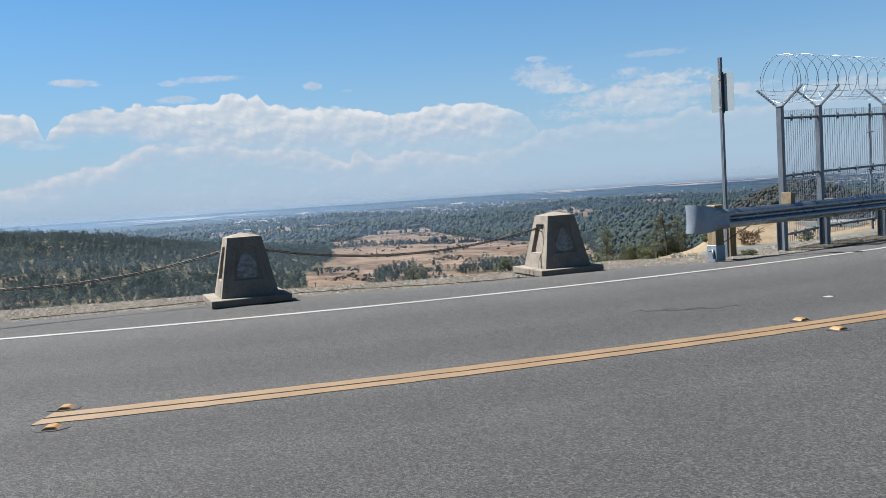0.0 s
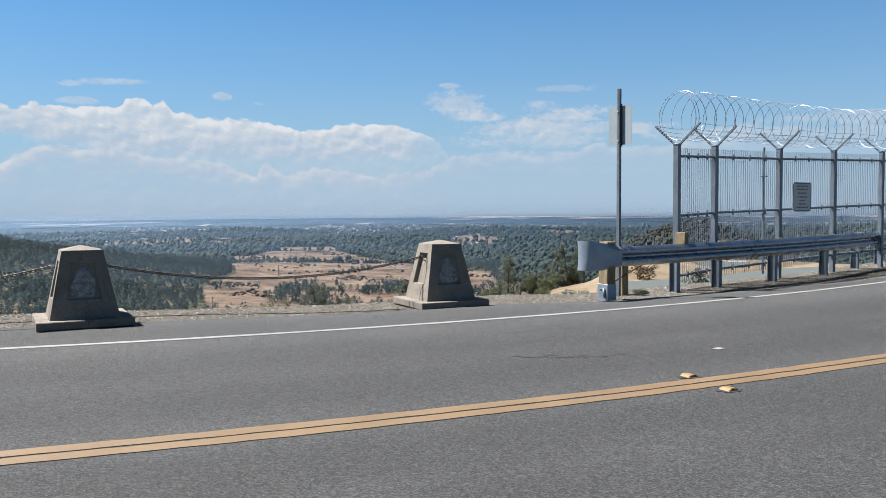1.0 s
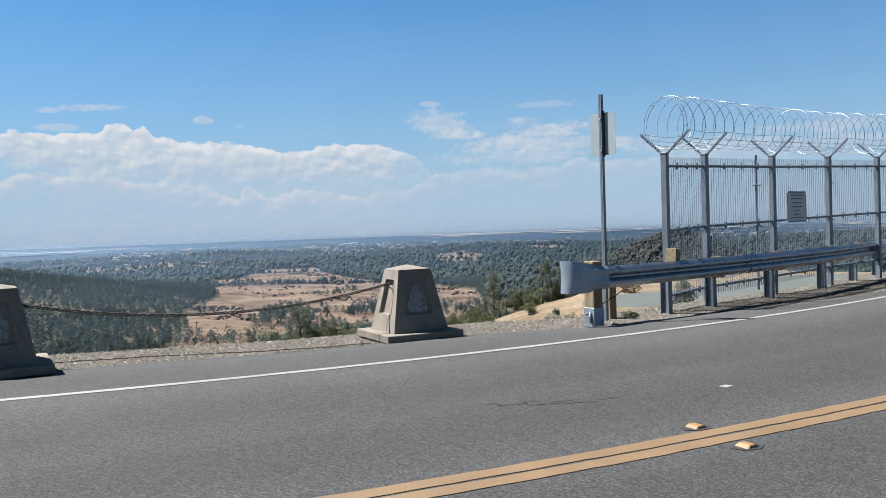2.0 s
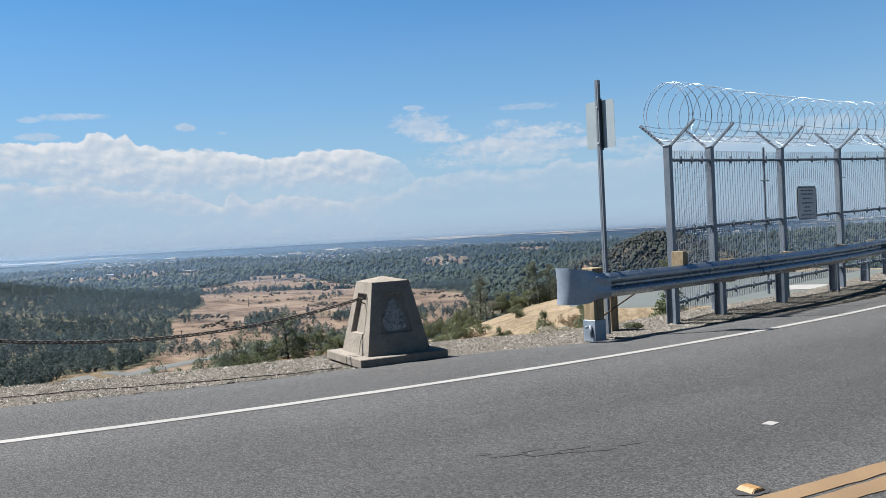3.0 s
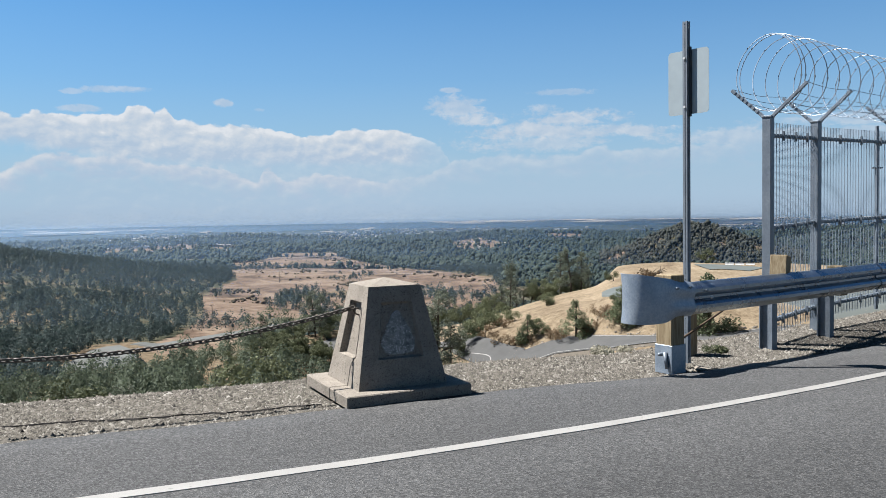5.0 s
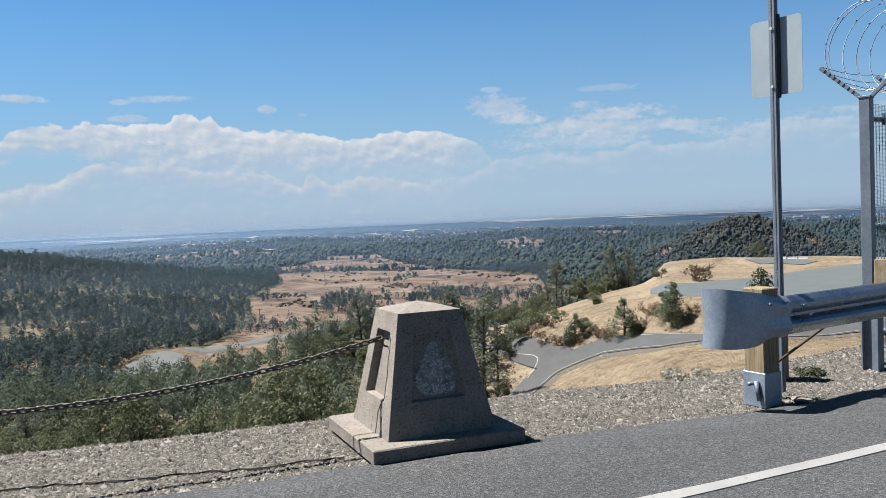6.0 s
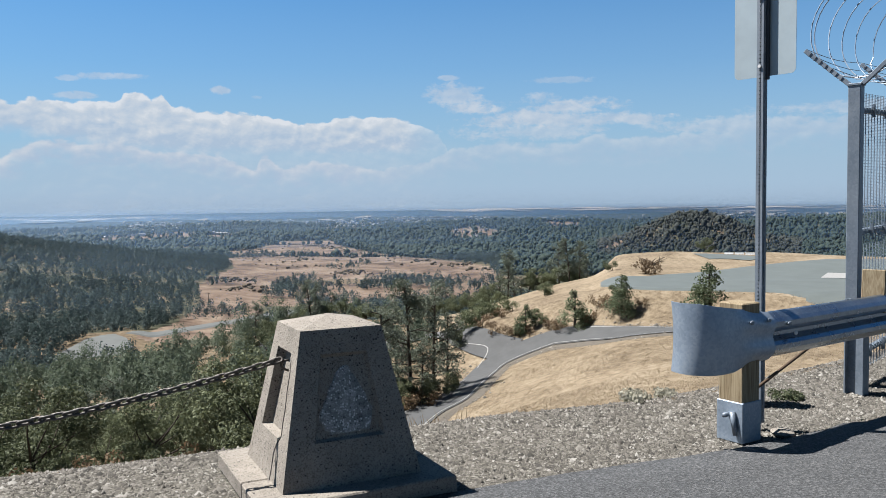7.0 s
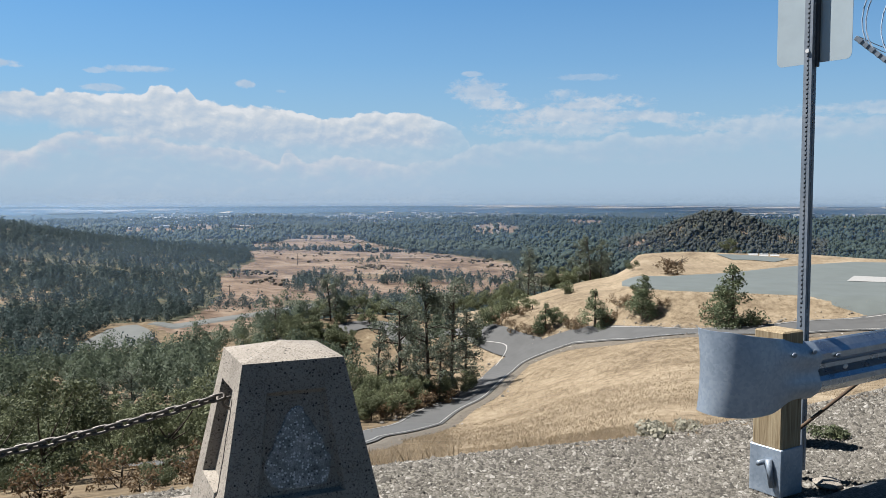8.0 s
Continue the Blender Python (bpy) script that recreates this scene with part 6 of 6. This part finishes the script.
def crown_woods(name, n, near, far, sides, levels, seed, tall_mid, label, mat=CANOPY):
    """Far woods: every tree a lumpy closed crown, some round like oaks, some pointed like pines."""
    rng = np.random.default_rng(seed)
    x, y, d = wood_places(rng, n, near, far)
    az = polar(x, y)[0]
    butte = (az > 15.6) & (az < 28.5) & (d > 850) & (d < 1140)
    far_enough = ((d > 880) | ((az > 9) & (d > 660))) & (butte == (mat is SCRUB))
    x, y, d = x[far_enough], y[far_enough], d[far_enough]
    n = len(x)
    tall = rng.lognormal(math.log(tall_mid), 0.32, n).clip(2.2, 13)
    pointed = rng.uniform(0, 1, n) < 0.38
    tall = np.where(pointed, tall * 1.2, tall)
    wide = np.where(pointed, rng.uniform(0.19, 0.28, n), rng.uniform(0.28, 0.46, n)) * tall
    heights = np.linspace(0.08, 0.60, levels)
    rings = []
    for h in heights:
        round_r = 0.72 + 0.55 * math.sin(math.pi * (0.1 + 0.8 * h))
        sharp_r = 1.05 * (1.02 - h) ** 0.8
        r = wide * np.where(pointed, sharp_r, round_r)
        turn = rng.uniform(0, 2 * math.pi, n)[:, None] + np.arange(sides)[None] * 2 * math.pi / sides
        lump = r[:, None] * rng.uniform(0.65, 1.25, (n, sides))
        up = tall[:, None] * (h + rng.uniform(-0.07, 0.07, (n, sides)))
        rings.append(np.stack([x[:, None] + np.cos(turn) * lump, y[:, None] + np.sin(turn) * lump, gz(x, y)[:, None] + up], -1))
    peak = np.stack([x + rng.normal(0, 0.06, n) * tall, y + rng.normal(0, 0.06, n) * tall, gz(x, y) + tall], -1)[:, None]
    verts = np.concatenate(rings + [peak], axis=1)
    per = sides * levels + 1
    tri = []
    for lv in range(levels - 1):
        for k in range(sides):
            a, b = lv * sides + k, lv * sides + (k + 1) % sides
            tri += [(a, b, b + sides), (a, b + sides, a + sides)]
    tri += [((levels - 1) * sides + k, (levels - 1) * sides + (k + 1) % sides, per - 1) for k in range(sides)]
    faces = (np.array(tri)[None] + (np.arange(n) * per)[:, None, None]).reshape(-1, 3)
    ob = fast_mesh(name, verts.reshape(-1, 3), faces, mat, label, "woods")
    ob.data.polygons.foreach_set("use_smooth", [True] * len(ob.data.polygons))


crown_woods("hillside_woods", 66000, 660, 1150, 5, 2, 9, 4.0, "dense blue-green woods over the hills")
crown_woods("butte_scrub", 74000, 850, 1140, 5, 2, 15, 3.6, "dull brownish scrub oaks over a low butte", SCRUB)
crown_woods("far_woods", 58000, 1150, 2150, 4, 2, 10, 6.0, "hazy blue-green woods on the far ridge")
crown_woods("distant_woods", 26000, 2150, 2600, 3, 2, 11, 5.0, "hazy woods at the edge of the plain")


def meadow_brush():
    """Low brush in loose rows and drifts over the dry meadow."""
    rng = np.random.default_rng(44)
    n = 26000
    az = rng.uniform(-16, 10, n)
    d = rng.uniform(470, 1220, n)
    x, y = EYE[0] + d * np.sin(np.radians(az)), EYE[1] + d * np.cos(np.radians(az))
    drift = wavy(x, y * 2.2, 24.0, 5.0) + 0.5 * wavy(x, y, 9.0, 1.0) + 0.35 * rng.normal(0, 1, n)
    keep = (inside(x, y, MEADOW) | inside(x, y, FAR_FIELD)) & (drift > 1.0 - 0.55 * (np.abs(d - 930) < 40) - 0.35 * (d > 1060) - 0.5 * (d > 1205))
    x, y = x[keep], y[keep]
    n = len(x)
    tall = rng.lognormal(math.log(1.3), 0.4, n).clip(0.6, 3.2)
    turn = rng.uniform(0, 6.28, n)[:, None] + np.arange(5)[None] * 2 * math.pi / 5
    rings = []
    for h, f in ((0.0, 0.8), (0.5, 0.95)):
        r = tall[:, None] * f * rng.uniform(0.55, 1.2, (n, 5))
        rings.append(np.stack([x[:, None] + np.cos(turn) * r, y[:, None] + np.sin(turn) * r, gz(x, y)[:, None] + tall[:, None] * h + 0 * turn], -1))
    verts = np.concatenate(rings + [np.stack([x, y, gz(x, y) + tall], -1)[:, None]], axis=1)
    tri = [t for k in range(5) for t in ((k, (k + 1) % 5, 5 + (k + 1) % 5), (k, 5 + (k + 1) % 5, 5 + k), (5 + k, 5 + (k + 1) % 5, 10))]
    faces = (np.array(tri)[None] + (np.arange(n) * 11)[:, None, None]).reshape(-1, 3)
    fast_mesh("meadow_brush", verts.reshape(-1, 3), faces, BRUSH, "low dry brush dotted over the brown meadow", "brush")


meadow_brush()


def gabled(verts, faces, x, y, z, w, l, h, turn):
    """One small house: walls and a pitched roof."""
    n0, c, q = len(verts), math.cos(turn), math.sin(turn)
    for px, py, pz in ((-w, -l, -3), (w, -l, -3), (w, l, -3), (-w, l, -3), (-w, -l, h), (w, -l, h), (w, l, h), (-w, l, h), (0, -l, h * 1.5), (0, l, h * 1.5)):
        verts.append((x + px * c - py * q, y + px * q + py * c, z + pz))
    for f in ((0, 1, 5, 4), (1, 2, 6, 5), (2, 3, 7, 6), (3, 0, 4, 7), (4, 5, 8), (6, 7, 9), (5, 6, 9, 8), (7, 4, 8, 9)):
        faces.append(tuple(n0 + i for i in f))


def far_town():
    """Pale roofs: thick in the plain's town, few and loose over the far ridges."""
    rng = np.random.default_rng(21)
    spots_town = [(rng.uniform(-16, 9), math.exp(rng.uniform(math.log(2080), math.log(2950)))) for _ in range(330)]
    spots_town += [(rng.uniform(-28, 44), math.exp(rng.uniform(math.log(2500), math.log(4300)))) for _ in range(110)]
    spots_town += [(rng.uniform(9.5, 15), rng.uniform(2350, 2700)) for _ in range(26)] + [(rng.uniform(22, 36), rng.uniform(2500, 3300)) for _ in range(50)]
    spots_town += [(rng.uniform(-18, -9), rng.uniform(1480, 2200)) for _ in range(40)] + [(rng.uniform(5, 9.5), rng.uniform(1480, 1720)) for _ in range(14)]
    spots_town += [(rng.uniform(-2, 14), rng.uniform(1650, 2200)) for _ in range(14)]
    verts, faces = [], []
    for a, e in spots_town:
        x, y = spot(a, e)
        big = rng.uniform() < 0.08
        w, l = (rng.uniform(9, 16), rng.uniform(5, 8)) if big else (rng.uniform(2.2, 4.5), rng.uniform(2.5, 5))
        lift = 3.2 if e > 1900 else 1.5
        gabled(verts, faces, x, y, float(gz(x, y)) + lift, w * max(1.0, e / 3000), l, rng.uniform(1.2, 2.2), rng.uniform(0, 3.1))
    tagged(sheet("far_town", verts, faces, ROOF), "scattered pale roofs of a distant town", "buildings", kind="stuff")


def far_fields():
    """Long pale stubble fields and lots on the plain, some tawny."""
    rng = np.random.default_rng(33)
    verts, faces = [], []
    rows = [(rng.uniform(-25, -13), rng.uniform(3100, 4000), rng.uniform(0.8, 3.2)) for _ in range(16)]
    rows += [(rng.uniform(4, 19), rng.uniform(3900, 4850), rng.uniform(1.5, 5)) for _ in range(26)]
    rows += [(rng.uniform(19, 38), rng.uniform(3000, 4700), rng.uniform(1.5, 5)) for _ in range(24)]
    rows += [(rng.uniform(-12, 3), rng.uniform(2900, 3500), rng.uniform(0.3, 1.0)) for _ in range(8)]
    for a0, d0, wide in rows:
        n0, deep = len(verts), rng.uniform(40, 150)
        for i in range(7):
            f = i / 6
            thick = deep * (0.25 + 0.75 * math.sin(math.pi * min(max(f, 0.08), 0.92)) ** 0.4)
            for e in (d0 - thick / 2, d0 + thick / 2):
                x, y = spot(a0 + wide * f, e + rng.uniform(-8, 8))
                verts.append((x, y, float(gz(x, y)) + 5.0))
        faces += [(n0 + 2 * i, n0 + 2 * i + 2, n0 + 2 * i + 3, n0 + 2 * i + 1) for i in range(6)]
    tagged(sheet("far_fields", verts, faces, FIELD), "pale stubble fields on the hazy plain", "fields", kind="stuff")


far_town()
far_fields()


# ---- dry grass and small plants by the brink ----
def grass_tufts(name, n, start, reach, tall_low, tall_high, wide, blades, label, seed):
    """Tufts of dry blades over the slope beyond the brink."""
    rng = np.random.default_rng(seed)
    az = rng.uniform(-1.5, 38, n)
    d = start + reach * rng.uniform(0, 1, n) ** 1.3
    x, y = EYE[0] + d * np.sin(np.radians(az)), EYE[1] + d * np.cos(np.radians(az))
    keep = y > y_brink(x) + 0.7 + rng.normal(0, 0.15, n)
    track = np.array(LOW_ROAD)[::2]
    keep &= np.min(np.hypot(x[:, None] - track[None, :, 0], y[:, None] - track[None, :, 1]), axis=1) > 3.6
    keep &= wavy(x, y, 3.1, 2.0) + 0.5 * wavy(x, y, 11.0, 5.0) > -0.55 + 0.3 * rng.normal(0, 1, n)
    x, y = x[keep], y[keep]
    n = len(x)
    z = gz(x, y)
    verts = np.empty((n, blades, 3, 3))
    for k in range(blades):
        a, lean = rng.uniform(0, 2 * math.pi, n), rng.uniform(0.2, 0.9, n) * tall_high
        tall = rng.uniform(tall_low, tall_high, n)
        w = rng.uniform(0.6, 1.4, n) * wide
        bx, by = x + rng.normal(0, wide * 7, n), y + rng.normal(0, wide * 7, n)
        verts[:, k, 0] = np.stack([bx - np.sin(a) * w, by + np.cos(a) * w, z - 0.03], -1)
        verts[:, k, 1] = np.stack([bx + np.sin(a) * w, by - np.cos(a) * w, z - 0.03], -1)
        verts[:, k, 2] = np.stack([bx + np.cos(a) * lean, by + np.sin(a) * lean, z + tall], -1)
    verts = verts.reshape(-1, 3)
    fast_mesh(name, verts, np.arange(len(verts)).reshape(-1, 3), STRAW, label, "grass")


grass_tufts("dry_grass", 32000, 5.5, 28, 0.05, 0.15, 0.007, 5, "tall dry golden grass below the gravel", 31)
grass_tufts("slope_grass", 90000, 26, 130, 0.07, 0.17, 0.020, 4, "dry golden grass over the hillside", 32)


def small_plant(name, x, y, wide, tall, count, mat, label, seed):
    rng = np.random.default_rng(seed)
    clumps = [(np.array([rng.normal(0, wide * 0.3), rng.normal(0, wide * 0.2), tall * rng.uniform(0.3, 0.7)]), wide * rng.uniform(0.15, 0.3)) for _ in range(9)]
    verts, faces = leaf_cloud(rng, clumps, wide * 0.05, count)
    top = thing(name, label, "plant", at=pose(x, y, float(gz(x, y)), 0, 0, 30))
    leaves = new("leaves", raw_mesh("leaves", verts, faces, mat))
    leaves.parent = top
    bm = bmesh.new()
    for c, r in clumps:
        tube(bm, [(0, 0, -0.02), tuple(c)], [0.006, 0.003], 5)
    part("stem", bm, BARK, top)


small_plant("weed", 5.27, 14.95, 0.22, 0.06, 700, OAK, "low dark green weed growing in the gravel", 61)
small_plant("buckwheat", 4.08, 15.16, 0.30, 0.07, 1100, PALE, "pale dry flowering plant at the gravel edge", 62)
small_plant("buckwheat", 4.32, 15.22, 0.22, 0.05, 500, PALE, "pale dry flowering plant at the gravel edge", 63)


def branch_pile():
    rng = random.Random(71)
    x, y = spot(19.3, 205)
    top = thing("branch_pile", "heap of bare cut branches on the knoll", "branches", at=pose(x, y, float(gz(x, y))))
    for k in range(14):
        bm = bmesh.new()
        a, r = rng.uniform(0, 6.28), rng.uniform(2.0, 4.2)
        p = Vector((rng.uniform(-1.5, 1.5), rng.uniform(-1, 1), 0.1))
        q = p + Vector((math.cos(a) * r, math.sin(a) * r * 0.6, rng.uniform(0.6, 2.2)))
        tube(bm, [p, p.lerp(q, 0.5) + Vector((0, 0, 0.2)), q], [0.14, 0.09, 0.03], 5)
        part("branch", bm, BARK, top)


branch_pile()

# ---- added translucent sheets that stand in for thin summer haze over the valley ----
def build_haze_sheets():
    # one upright see-through sheet per distance, tinted to imitate hazy air
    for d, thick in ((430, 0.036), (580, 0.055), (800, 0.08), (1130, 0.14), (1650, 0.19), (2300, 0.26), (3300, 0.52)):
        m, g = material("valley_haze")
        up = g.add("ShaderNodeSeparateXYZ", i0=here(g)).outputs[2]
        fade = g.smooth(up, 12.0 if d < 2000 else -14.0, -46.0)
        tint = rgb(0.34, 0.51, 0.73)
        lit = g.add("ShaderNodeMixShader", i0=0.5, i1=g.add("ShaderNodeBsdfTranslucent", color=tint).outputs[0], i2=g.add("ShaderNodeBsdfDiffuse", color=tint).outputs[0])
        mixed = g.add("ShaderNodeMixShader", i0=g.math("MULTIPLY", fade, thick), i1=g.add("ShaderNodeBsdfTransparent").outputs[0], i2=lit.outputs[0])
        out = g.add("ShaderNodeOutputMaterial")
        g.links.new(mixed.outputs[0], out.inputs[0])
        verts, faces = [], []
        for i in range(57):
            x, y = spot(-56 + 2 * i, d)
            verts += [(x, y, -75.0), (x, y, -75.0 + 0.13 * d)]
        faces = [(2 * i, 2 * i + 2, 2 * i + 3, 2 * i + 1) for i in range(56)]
        tagged(sheet("backdrop", verts, faces, m, smooth=True), "translucent blue sheet standing in for haze over the valley", "haze", kind="structure")


build_haze_sheets()
